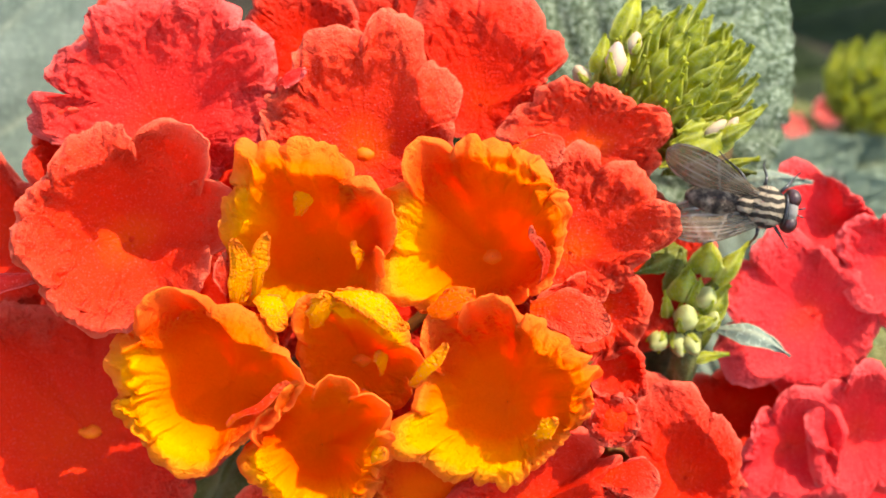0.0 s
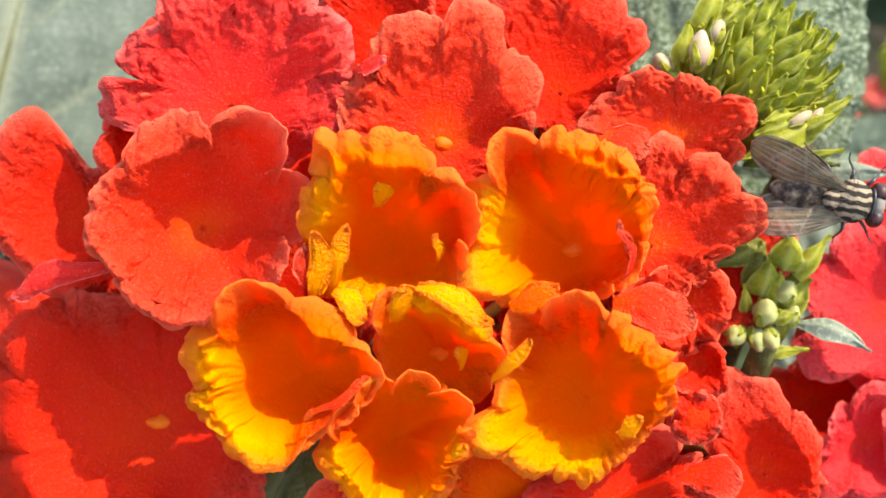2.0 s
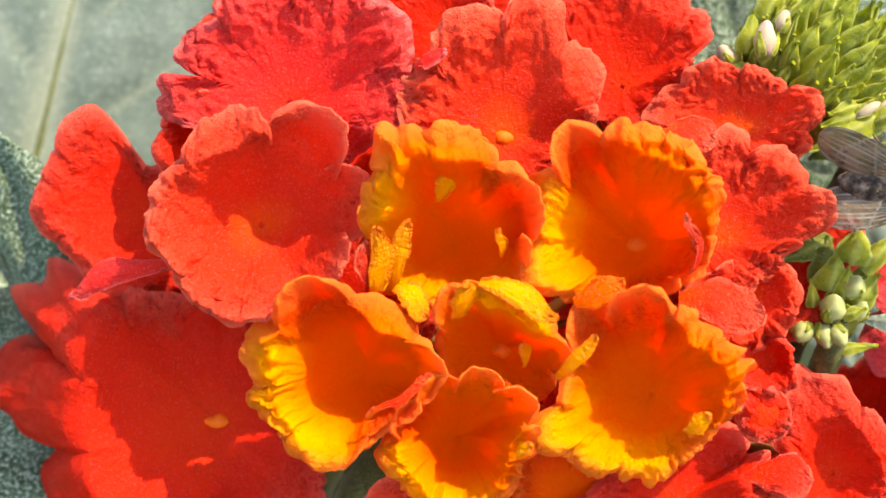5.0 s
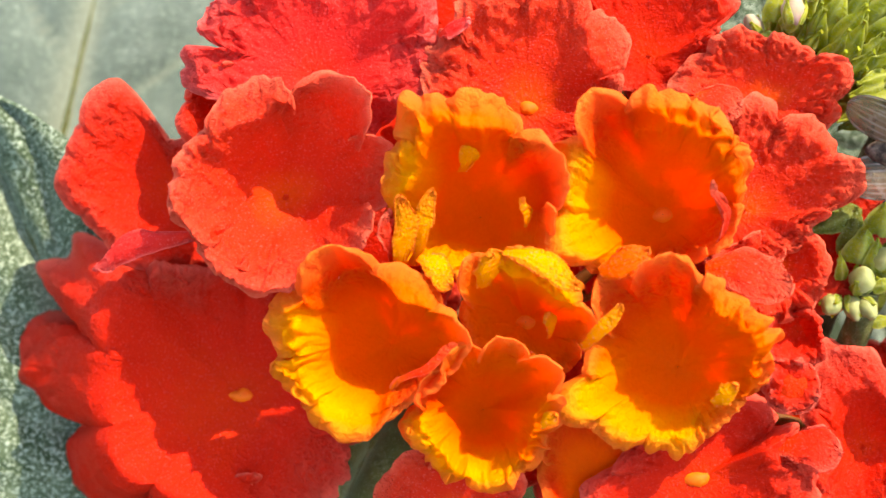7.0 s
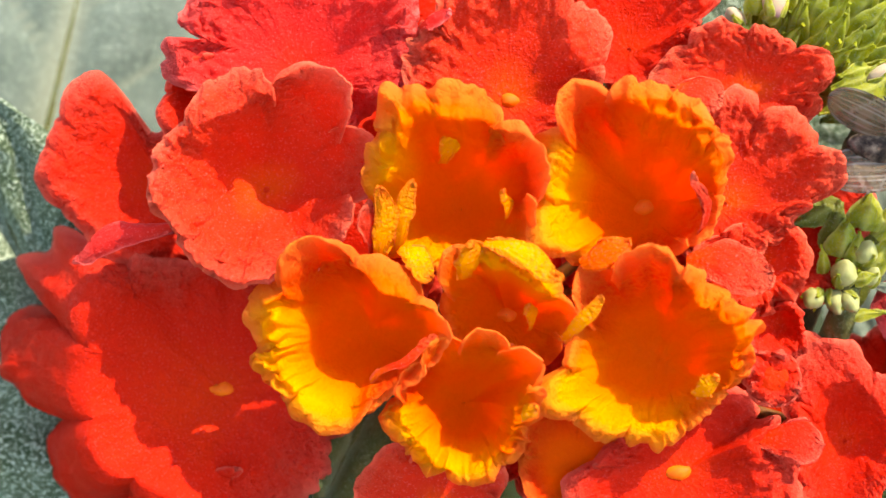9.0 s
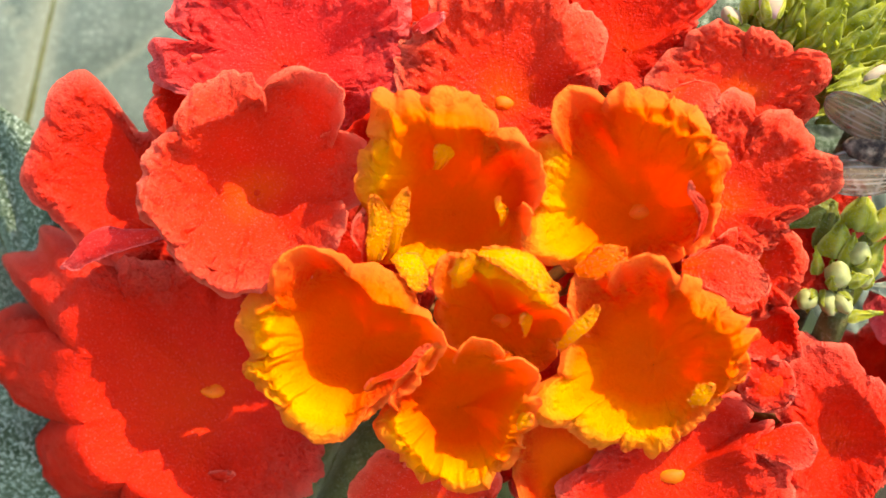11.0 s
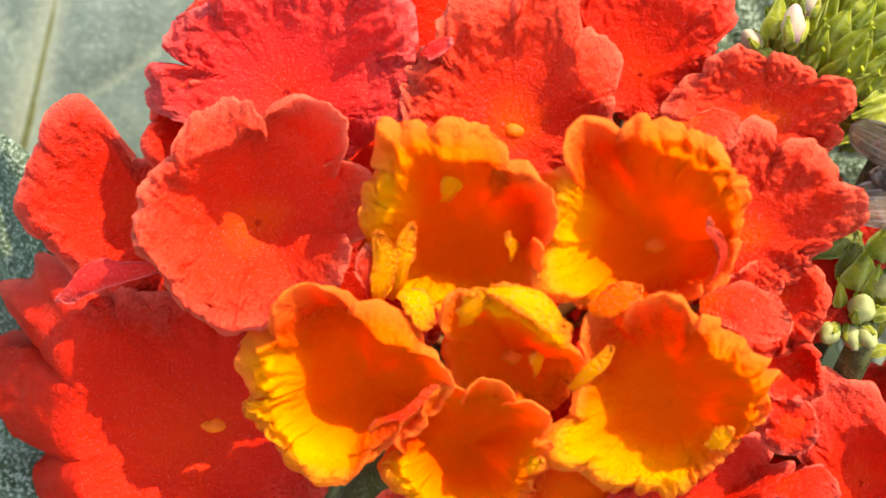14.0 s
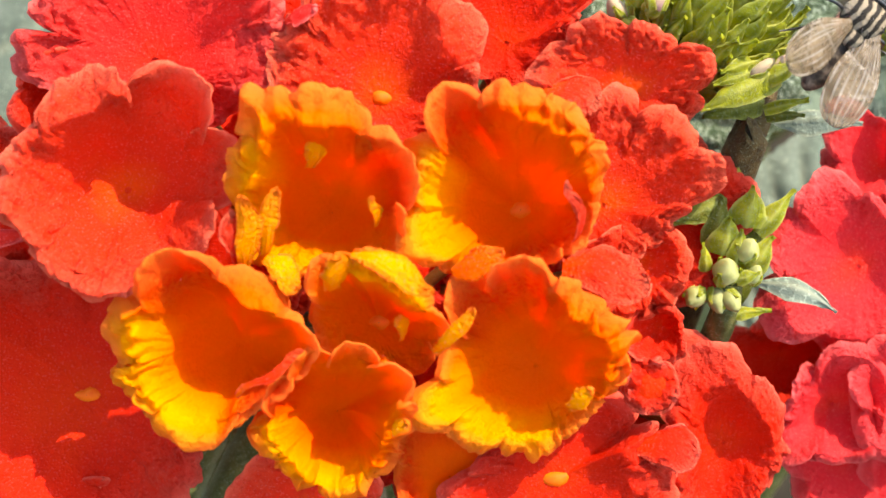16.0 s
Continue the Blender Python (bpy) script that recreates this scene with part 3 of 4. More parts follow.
main_floret((-1.44, -10.27, -4.90), [
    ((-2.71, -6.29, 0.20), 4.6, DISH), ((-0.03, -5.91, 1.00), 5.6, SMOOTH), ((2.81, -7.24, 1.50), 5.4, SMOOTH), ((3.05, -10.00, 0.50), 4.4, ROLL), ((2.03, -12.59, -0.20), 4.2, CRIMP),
    ((-0.97, -14.57, -0.50), 5.0, LIT_YELLOW, LOW), ((-4.32, -13.40, -0.50), 4.6, LIT_YELLOW, CRIMP), ((-5.94, -10.91, -0.40), 4.4, LIT_YELLOW, CRIMP), ((-4.96, -8.34, -0.80), 5.0, EMBER, SMOOTH),
    ((2.81, -9.84, 1.00), 1.1, LIT_YELLOW, folded((1.08, -10.89, -0.80)))], ORANGE)
main_floret((10.31, -7.64, -4.20), [
    ((5.35, -2.87, 0.30), 6.0, EMBER, SMOOTH), ((8.93, -1.17, 1.80), 7.2, EMBER, SMOOTH), ((12.43, -2.99, 2.20), 5.4, CRIMP), ((15.22, -5.35, 2.00), 4.8, CRIMP), ((15.04, -7.32, 0.90), 4.0, CRIMP),
    ((12.78, -10.57, -2.00), 5.0, SMOOTH), ((9.61, -12.39, -1.60), 5.4, LIT_YELLOW, LOW), ((5.64, -11.17, -0.90), 5.0, LIT_YELLOW, LOW), ((3.14, -9.64, 0.10), 5.4, LIT_YELLOW, LOW), ((4.84, -6.25, -0.60), 4.6, DISH),
    ((6.70, -3.87, 1.50), 1.1, LIT_YELLOW, folded((4.26, -6.13, 0.00))), ((12.89, -8.23, 1.00), 1.2, LIT_YELLOW, folded((11.69, -9.31, 0.20)))], ORANGE)

# red florets around them
main_floret((-13.78, 2.84, -6.40), [
    ((-15.48, 9.41, -1.00), 7.6, dict(ROLL, notch=0.3)), ((-9.08, 9.25, -0.40), 8.2, dict(SMOOTH, notch=0.3, lap=-1.2)), ((-6.53, 4.26, -1.60), 7.0, SMOOTH), ((-8.68, -0.24, -0.60), 6.0, SMOOTH), ((-14.82, -2.67, 0.20), 8.0, FLAP), ((-19.16, 4.14, -0.20), 7.6, FLAP)], SCARLET)
main_floret((-21.50, 3.57, -9.60), [
    ((-25.36, -0.88, -5.00), 1.9, PINK, folded((-18.85, 0.55, -3.20), cup=-0.6)), ((-24.82, 10.27, -7.40), 7.4, ROUND), ((-28.72, 4.81, -7.20), 8.0, ROUND), ((-25.75, 0.24, -7.80), 6.0, ROUND),
    ((-21.90, 6.68, -8.00), 3.6, CALM), ((-18.0, -0.69, -9.90), 6.0, SMOOTH), ((-16.82, 4.02, -9.70), 6.0, SMOOTH)], RED)
main_floret((-16.30, 8.32, -7.20), [((-18.98, 10.37, -4.40), 4.6, ROUND), ((-20.12, 7.30, -4.80), 4.6, ROUND), ((-15.58, 10.90, -5.60), 4.0, SMOOTH), ((-13.20, 6.57, -6.60), 4.0, SMOOTH)], RED)
main_floret((-11.85, 10.39, -5.60), [
    ((-19.72, 11.43, -4.00), 2.6, dict(FLAP, notch=0.55)), ((-18.63, 13.98, -4.40), 6.0, CALM), ((-13.73, 17.76, -3.80), 8.6, CALM), ((-7.74, 17.76, -4.00), 7.6, FLAP),
    ((-4.89, 15.06, -2.60), 6.0, FLAP), ((-3.62, 10.42, -3.40), 5.6, FLAP), ((-8.18, 7.25, -5.20), 6.0, SMOOTH), ((-12.70, 8.52, -3.80), 6.0, FLAP),
    ((-2.03, 12.99, -1.80), 1.2, folded((-3.91, 12.31, -3.00), (0.3, 0.6, 1)))], PINK)
main_floret((1.40, 8.02, -4.60), [
    ((-0.61, 15.69, -2.40), 6.6, CALM), ((3.86, 16.39, -2.20), 7.4, CALM), ((7.24, 12.14, -2.40), 6.6, ROLL), ((-4.40, 10.61, -3.40), 6.4, CALM), ((6.94, 8.35, -3.60), 5.4, SMOOTH),
    ((4.25, 5.48, -4.40), 5.0, SMOOTH), ((-1.46, 5.52, -4.40), 6.0, SMOOTH)], SCARLET, 0.42)
main_floret((8.82, 11.21, -6.20), [
    ((5.78, 18.44, -4.80), 7.0, CALM), ((11.87, 17.82, -4.60), 8.0, ROLL), ((13.98, 14.42, -4.80), 6.0, CALM), ((12.70, 12.03, -4.40), 4.6, FLAP), ((10.23, 8.95, -5.60), 5.0, SMOOTH), ((5.72, 11.52, -5.60), 6.0, SMOOTH)], RED)
main_floret((-2.34, 15.06, -8.40), [
    ((-2.33, 11.34, -8.00), 4.0, SMOOTH), ((-6.37, 17.16, -7.00), 5.4, ROUND), ((-5.36, 19.13, -7.00), 7.0, ROUND), ((-0.86, 19.35, -7.20), 6.4, ROUND), ((0.58, 14.44, -7.00), 5.0, SMOOTH)], RED)
main_floret((15.76, 8.40, -4.90), [
    ((14.01, 12.56, -3.20), 5.0, FLAP), ((17.16, 11.82, -3.60), 5.4, CALM), ((20.54, 9.56, -4.00), 5.6, CALM), ((19.51, 7.00, -4.80), 4.6, CALM), ((10.13, 9.39, -3.60), 5.6, FLAP), ((13.68, 6.05, -6.00), 5.0, CALM)], SCARLET)
main_floret((14.34, 1.65, -4.90), [
    ((14.71, 8.40, -2.70), 6.0, FLAP), ((18.71, 6.72, -3.00), 6.0, CALM), ((20.83, 3.12, -3.00), 5.4, FLAP), ((18.29, 0.55, -3.40), 5.0, FLAP),
    ((15.00, -1.70, -4.20), 5.0, SMOOTH), ((11.78, 0.04, -4.80), 5.0, SMOOTH), ((11.49, 4.27, -5.20), 5.0, SMOOTH), ((13.60, 7.65, -1.40), 2.6, folded((10.69, 8.32, -2.60), (0.3, 0.6, 1)))], SCARLET)
main_floret((16.20, -1.72, -5.00), [
    ((15.77, 0.56, -4.60), 4.0, SMOOTH), ((11.88, -2.14, -2.00), 4.0, FLAP), ((19.32, -1.34, -3.40), 5.6, CRIMP), ((17.47, -4.80, -3.60), 5.0, CRIMP),
    ((16.28, -1.89, -0.90), 2.9, folded((11.57, -1.75, -1.60), (0.3, 0.5, 1), ruffle=0.5))], SCARLET)
main_floret((17.79, -5.64, -5.80), [((18.87, -7.29, -4.40), 4.2, CRIMP), ((19.09, -5.56, -4.60), 3.6, CRIMP), ((15.95, -6.95, -4.60), 3.4, SMOOTH)], RED)
main_floret((11.58, -14.47, -4.60), [
    ((16.15, -10.76, -5.60), 5.6, SMOOTH), ((17.25, -11.21, -2.60), 5.4, ROLL), ((18.61, -14.62, -2.60), 5.0, CRIMP), ((7.60, -12.61, -5.00), 5.6, SMOOTH),
    ((4.72, -15.92, -4.00), 6.0, SMOOTH), ((10.15, -19.49, -3.00), 6.4, SMOOTH),
    ((19.49, -12.41, -2.20), 2.8, folded((16.02, -12.20, -3.00), (0.2, 0.7, 1)))], RED, 0.52)
main_floret((21.90, -12.86, -6.60), [
    ((20.91, -6.74, -4.20), 6.4, ROLL), ((24.74, -10.05, -4.20), 6.2, ROLL), ((24.28, -15.31, -4.40), 6.0, CRIMP), ((17.91, -12.45, -4.00), 4.8, CRIMP), ((20.49, -17.79, -4.60), 6.0, SMOOTH)], RED)
main_floret((-17.40, -9.94, -9.60), [
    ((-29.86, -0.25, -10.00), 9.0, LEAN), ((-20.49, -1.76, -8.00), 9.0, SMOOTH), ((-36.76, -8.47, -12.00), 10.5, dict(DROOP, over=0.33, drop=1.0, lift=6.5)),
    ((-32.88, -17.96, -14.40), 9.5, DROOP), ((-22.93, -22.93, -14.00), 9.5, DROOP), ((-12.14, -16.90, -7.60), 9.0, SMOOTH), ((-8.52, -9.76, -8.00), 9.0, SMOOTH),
    ((-16.25, -14.54, -7.40), 1.1, folded((-17.32, -15.81, -9.00), (0.5, 0.5, 1)))], RED, 0.45)
main_floret((-3.31, -17.26, -6.40), [
    ((-7.77, -14.88, -5.00), 5.4, SMOOTH), ((-6.38, -19.74, -4.00), 6.0, SMOOTH), ((-0.13, -13.21, -4.40), 5.6, SMOOTH), ((1.26, -19.05, -4.00), 6.0, SMOOTH)], SCARLET)
main_floret((5.16, -14.44, -5.40), [
    ((3.01, -10.60, -4.40), 5.6, SMOOTH), ((7.61, -11.94, -5.20), 5.4, SMOOTH), ((2.31, -15.34, -4.60), 5.6, SMOOTH), ((7.69, -16.33, -6.00), 6.0, SMOOTH)], EMBER)

# hidden florets that fill the head behind
def back_floret(c, radius, mat, lobes=5):
    c = Vector(c)
    tips = []
    for k in range(lobes):
        q = c.x * 1.7 + 2 * math.pi * k / lobes
        r = radius * (0.9 + 0.2 * noise.noise((q, c.y, 1.7)))
        tips.append((tuple(c + Vector((math.cos(q) * r, math.sin(q) * r, 1.4))), 5.0, BACK))
    main_floret(c, tips, mat)


# unseen fillers; the one at (-9.60, -2.40) is set to block a sunbeam
for spot in ((-5.39, 0.41, -10.30), (-7.19, 8.95, -9.50), (6.58, -2.58, -10.10), (8.49, -5.59, -10.50), (-9.60, -2.40, -7.40), (14.40, -4.81, -9.90), (3.59, -11.89, -9.90), (15.05, -10.60, -11.50),
             (-13.00, -4.20, -15.00), (12.16, -1.45, -9.90), (3.21, 4.51, -9.90), (-13.66, 14.31, -10.50), (4.37, 14.34, -10.70), (18.63, 0.79, -10.50), (18.50, -11.89, -9.90)):
    back_floret(spot, 6.2, RED)

# a small unopened floret with rolled lobes
bud_at = Vector((16.72, -8.60, -3.00))
v, f = egg((1.35, 1.30, 1.0), (0, 0, 0), (0, 0, 20), 12, 18, 0, 0.25)
young = build("unopened_floret", v, f, RED, main, "small closed red floret", bud_at - Vector(MAIN))
for k in range(4):
    q = 1.2 + k * 1.57
    petal(young, bud_at, bud_at + Vector((0, 0, 0.5)), bud_at + Vector((1.5 * math.cos(q), 1.5 * math.sin(q), 0.9)), 2.3, RED, (0, 0, 1), -0.15, -0.4, 1.0, -0.2, 0.5)

# the neighbouring head, pinker
SIDE = (36.23, -6.49, -21.00)
side = flower_head(SIDE, "lantana flower head with crumpled pinkish red florets")
LOOSE = dict(CALM, crease=0.6, crimp=0.4, fringe=0.8, hem=0.6)
SROOT = Vector(SIDE) + Vector((0, 0, 1.5))


def side_floret(c, lobes, mat):
    c = Vector(c)
    return floret(side, SIDE, c, SROOT + Vector(((c.x - SROOT.x) * 0.15, (c.y - SROOT.y) * 0.15, 0)), lobes, mat)


side_floret((32.21, -2.73, -13.00), [
    ((25.53, -0.67, -10.40), 7.4, LOOSE), ((28.94, 3.15, -10.80), 6.4, LOOSE), ((34.05, 0.80, -11.20), 6.4, LOOSE), ((36.24, -4.23, -11.00), 6.6, LOOSE),
    ((25.38, -5.61, -10.00), 5.2, LOOSE), ((32.00, -8.07, -11.20), 6.4, LOOSE)], ROSE)
side_floret((33.79, 3.61, -14.00), [
    ((37.03, 2.76, -13.00), 4.0, LOOSE), ((30.80, 8.09, -12.40), 5.6, LOOSE), ((34.37, 5.69, -12.00), 5.6, FLAP), ((30.98, 2.40, -12.60), 5.0, LOOSE)], ROSE)
side_floret((37.94, 0.78, -13.40), [
    ((34.15, 3.52, -11.40), 6.2, FLAP), ((37.91, 4.25, -11.00), 6.6, LOOSE), ((40.95, 0.36, -11.00), 6.6, LOOSE), ((34.16, -1.14, -11.60), 6.0, LOOSE), ((37.79, -3.86, -11.00), 6.0, LOOSE)], ROSE)
side_floret((30.52, -11.77, -13.00), [
    ((27.18, -10.65, -10.60), 4.4, FLAP), ((30.56, -7.58, -10.20), 5.2, LOOSE), ((29.00, -14.83, -10.40), 5.4, LOOSE), ((26.75, -14.85, -10.60), 5.0, LOOSE)], ROSE)
side_floret((35.27, -10.63, -13.00), [
    ((35.25, -5.72, -10.40), 5.0, LOOSE), ((31.88, -8.03, -10.80), 5.6, LOOSE), ((38.27, -8.81, -10.40), 6.6, LOOSE), ((32.89, -14.90, -10.60), 6.6, LOOSE), ((38.20, -14.15, -10.40), 6.6, LOOSE)], ROSE)
side_floret((27.71, -9.11, -16.00), [
    ((23.66, -7.87, -14.00), 5.0, LOOSE), ((26.52, -6.32, -14.20), 5.0, LOOSE), ((30.55, -7.97, -14.40), 5.0, LOOSE), ((26.85, -12.30, -14.20), 5.0, LOOSE)], RED)
side_floret((32.23, -15.67, -15.00), [
    ((27.73, -14.10, -13.00), 5.0, LOOSE), ((30.58, -11.40, -13.20), 5.0, LOOSE), ((35.23, -13.38, -13.00), 5.0, LOOSE), ((35.82, -18.40, -12.60), 5.0, LOOSE), ((29.53, -19.13, -12.60), 5.0, LOOSE)], ROSE)
side_floret((37.59, -17.40, -15.40), [
    ((33.82, -14.65, -13.60), 5.0, LOOSE), ((37.83, -12.31, -13.60), 5.0, LOOSE), ((41.66, -16.26, -13.40), 5.0, LOOSE), ((36.84, -21.73, -13.40), 5.0, LOOSE)], ROSE)


# ---------- bud heads ----------
def bract(parent, origin, base, tip, width, mat, face, bow=-0.12, name="bract", stalk=False):
    way = Vector(tip) - Vector(base)
    d, n, s = frame_of(way, face)
    nu, nv = 12, 9
    pts, vein = np.zeros((nu, nv, 3)), np.zeros((nu, nv))
    for i in range(nu):
        u = i / (nu - 1)
        half = width / 2 * max(0.02, math.sin(math.pi * min(1, 0.16 + 0.84 * u) ** 0.66)) ** 1.0
        if stalk:
            half *= min(1, 0.15 + u * 2.2)
        for j in range(nv):
            v = -1 + 2 * j / (nv - 1)
            wob = 0.10 * way.length * noise.noise((u * 3.1, v * 1.4, base[0] * 3 + base[1])) * u + 0.05 * width * noise.noise((u * 9, v * 4, base[0] + base[1] * 3))
            pts[i, j] = (v * half + wob * 0.6, way.length * u, wob - bow * way.length * math.sin(math.pi * u) - 0.35 * half * v * v + 0.25 * half * (1 - abs(v)) ** 3)
            vein[i, j] = max(0.7 * (1 - abs(v)) ** 4, 0.9 * abs(v) ** 8) * (1 - u ** 4)
    verts, faces = slab(pts @ np.array([s, d, n]), 0.12)
    return build(name, verts, faces, mat, parent, "", Vector(base) - Vector(origin), {"vein": np.tile(vein.ravel(), 2)})


def small_bud(parent, origin, base, tip, radius, mat):
    """A drop-shaped bud held by three narrow sepals."""
    way = Vector(tip) - Vector(base)
    d, n, s = frame_of(way, (0, 0, 1))
    verts, faces = egg((way.length * 0.55, radius, radius), (0, 0, 0), (0, 0, 0), 12, 14, 0.30, 0.16)
    verts = np.array(verts) @ np.array([d, s, n])
    mid = (Vector(base) + Vector(tip)) / 2
    ob = build("bud", verts, faces, mat, parent, "", mid - Vector(origin))
    for k in range(3):
        q = 0.6 + k * 2.1 + base[0]
        out = n * math.cos(q) + s * math.sin(q)
        bract(ob, mid, Vector(base) + out * radius * 0.75, Vector(base) + way * 0.72 + out * radius * 1.02, radius * 1.1, BRACT, out, -0.10, "sepal")
    return ob


def bud_head(centre, axis, length, radius, rows, per_row, label):
    """A closed head: overlapping bracts in turns round an egg-shaped core."""
    at = Vector(centre) - Vector(axis).normalized() * length * 0.5
    head = thing("lantana_bud_head", at, label, "flower bud", "bud heads")
    d, n, s = frame_of(axis, (0, 0, 1))
    verts, faces = egg((length * 0.40, radius * 0.70, radius * 0.70), (length * 0.40, 0, 0), (0, 0, 0), 14, 20, 0.25)
    build("core", np.array(verts) @ np.array([d, s, n]), faces, OLIVE, head, "olive core")
    for i in range(rows):
        h = (i + 0.3) / rows
        r = radius * 0.78 * math.sin(math.pi * min(1, 0.22 + 0.74 * h)) ** 0.7
        count = max(4, round(per_row * (1.15 - 0.75 * h)))
        for k in range(count):
            q = 2 * math.pi * (k + 0.5 * (i % 2)) / count + random.uniform(-0.12, 0.12)
            out = n * math.cos(q) + s * math.sin(q)
            base = at + d * length * (0.05 + 0.72 * h) + out * r
            tip = base + d * length * random.uniform(0.26, 0.38) + out * radius * (0.42 - 0.40 * h + random.uniform(-0.08, 0.12))
            tip += n.cross(out) * random.uniform(-0.3, 0.3) + d.cross(out) * random.uniform(-0.5, 0.5)
            bract(head, at, base, tip, random.uniform(1.45, 2.1), BRACT, out + d * 0.2, random.uniform(-0.20, 0.0))
    return head, at


top_c = Vector((22.25, 13.20, -10.50))
top_bud, top_at = bud_head(top_c, (0.52, 0.72, 0.46), 9.8, 4.9, 10, 17, "plump green lantana bud head with overlapping pointed bracts")
for b0, b1, r in (((17.53, 13.07, -5.60), (17.59, 15.11, -5.40), 0.72), ((18.71, 14.69, -6.60), (19.06, 16.01, -6.40), 0.5), ((15.92, 12.80, -7.40), (15.09, 13.96, -7.20), 0.6),
                  ((23.32, 9.32, -6.60), (24.71, 10.18, -6.20), 0.45), ((24.55, 9.18, -7.20), (25.59, 10.43, -6.80), 0.42), ((16.89, 11.73, -6.40), (17.96, 12.06, -6.20), 0.4)):
    small_bud(top_bud, top_at, b0, b1, r, PINK_BUD)
for b0, b1, w in (((16.57, 13.41, -6.60), (16.98, 15.91, -6.20), 1.5), ((17.01, 12.92, -5.80), (18.20, 13.91, -5.20), 1.2), ((18.22, 15.85, -9.00), (19.77, 19.44, -9.00), 1.7),
                  ((15.85, 12.71, -6.80), (16.53, 11.91, -6.40), 1.4), ((25.16, 9.39, -7.40), (27.55, 11.33, -6.80), 1.2), ((24.28, 8.96, -6.80), (26.54, 10.16, -6.20), 1.2),
                  ((19.07, 15.36, -8.40), (21.01, 17.84, -8.60), 1.2), ((25.16, 9.64, -7.20), (20.39, 7.25, -6.40), 2.3), ((24.25, 9.80, -7.00), (21.09, 8.77, -6.20), 1.3), ((24.76, 7.30, -8.60), (27.24, 7.91, -7.60), 0.8), ((23.47, 10.11, -6.60), (21.48, 9.48, -6.00), 1.1)):
    bract(top_bud, top_at, b0, b1, w, BRACT, (0.1, 0.1, 1))
for b0, b1, w in (((24.84, 7.95, -9.20), (20.81, 6.95, -7.40), 1.9), ((24.97, 7.02, -9.40), (27.18, 6.95, -8.20), 0.9)):
    bract(top_bud, top_at, b0, b1, w, OLIVE, (0.1, 0.1, 1))

low_at = Vector((22.85, -4.05, -9.50))
low_bud = thing("lantana_bud_head", low_at + Vector((0.58, -0.04, -2.2)), "small olive-green lantana bud cluster with cream buds", "flower bud", "bud heads")
verts, faces = egg((3.6, 1.5, 1.4), (0.6, 2.6, 0.6), (0, 0, 78), 12, 16, 0.3, 0.1)
build("core", verts, faces, OLIVE, low_bud, "olive core")
for b0, b1, w, m in (((22.16, 1.95, -7.40), (18.51, 0.30, -6.80), 2.0, OLIVE), ((22.38, 2.53, -7.60), (23.11, 4.81, -7.40), 1.5, BRACT), ((23.16, 0.15, -6.80), (23.56, 2.77, -6.40), 2.5, BRACT),
                     ((24.00, -0.23, -7.40), (26.33, 2.46, -7.20), 1.5, BRACT), ((21.65, -1.53, -6.60), (22.08, 0.87, -6.00), 2.3, BRACT), ((21.27, -1.03, -6.90), (21.68, 2.04, -6.80), 1.9, OLIVE),
                     ((23.21, -2.59, -6.40), (24.67, -0.33, -5.80), 1.9, BRACT), ((20.70, -2.56, -6.80), (20.47, -0.71, -6.20), 0.9, BRACT), ((22.41, -2.02, -6.20), (22.71, 0.10, -5.80), 1.3, BRACT),
                     ((22.36, -3.02, -6.00), (23.78, -2.60, -5.60), 1.0, BRACT), ((21.20, -3.11, -7.20), (21.26, -5.14, -6.80), 1.6, OLIVE)):
    bract(low_bud, low_at, b0, b1, w, m, (0, 0.15, 1))
for b0, b1, r in (((21.75, -3.14, -6.60), (21.81, -1.82, -5.40), 0.84), ((23.00, -1.77, -6.40), (23.22, -0.62, -5.40), 0.74), ((23.36, -3.26, -6.60), (23.73, -2.21, -5.80), 0.55),
                  ((20.41, -3.77, -7.00), (19.56, -4.54, -6.20), 0.66), ((21.94, -3.77, -6.80), (22.39, -4.87, -5.80), 0.66), ((21.28, -3.60, -6.90), (21.46, -5.07, -6.20), 0.62)):
    small_bud(low_bud, low_at, b0, b1, r, CREAM_BUD)
bract(low_bud, low_at, (23.86, -3.32, -7.20), (28.76, -5.18, -6.40), 1.9, GREY_LEAF, (0.2, 0.5, 1), -0.22, "leaflet", True)
bract(low_bud, low_at, (21.85, -5.38, -7.00), (24.72, -5.00, -6.40), 1.0, BRACT, (0, 0.3, 1), -0.1, "leaflet", True)
bract(low_bud, low_at, (25.79, 6.67, -10.00), (31.10, 6.54, -8.80), 2.1, GREY_LEAF, (0, 0.4, 1), -0.08, "leaflet", True)


# ---------- stems and leaves ----------
def stem(points, radii, label="hairy green stem running down to the ground", mat=STEM):
    at = points[0]
    ob = thing("stem", at, label, "stem", "stems")
    line = bent([Vector(p) - Vector(at) for p in points], 7)
    k = len(line) - 1
    v, f = tube(line, [radii[0] + (radii[1] - radii[0]) * i / k for i in range(len(line))], 10)
    build("stalk", v, f, mat, ob)
    return ob


FOOT = Vector((0, -389 - 0.7, -389 - 0.7))
stem([Vector(MAIN) + Vector((0, 0, -1)), Vector(MAIN) + Vector((1, -12, -14)), (8, -60, -66), (14, -180, -186), FOOT + Vector((10, 0, 0))], (1.0, 3.2))
stem([Vector(SIDE) + Vector((0, 0, -1)), Vector(SIDE) + Vector((-2, -12, -14)), (22, -62, -70), (16, -180, -190)], (1.0, 2.0))
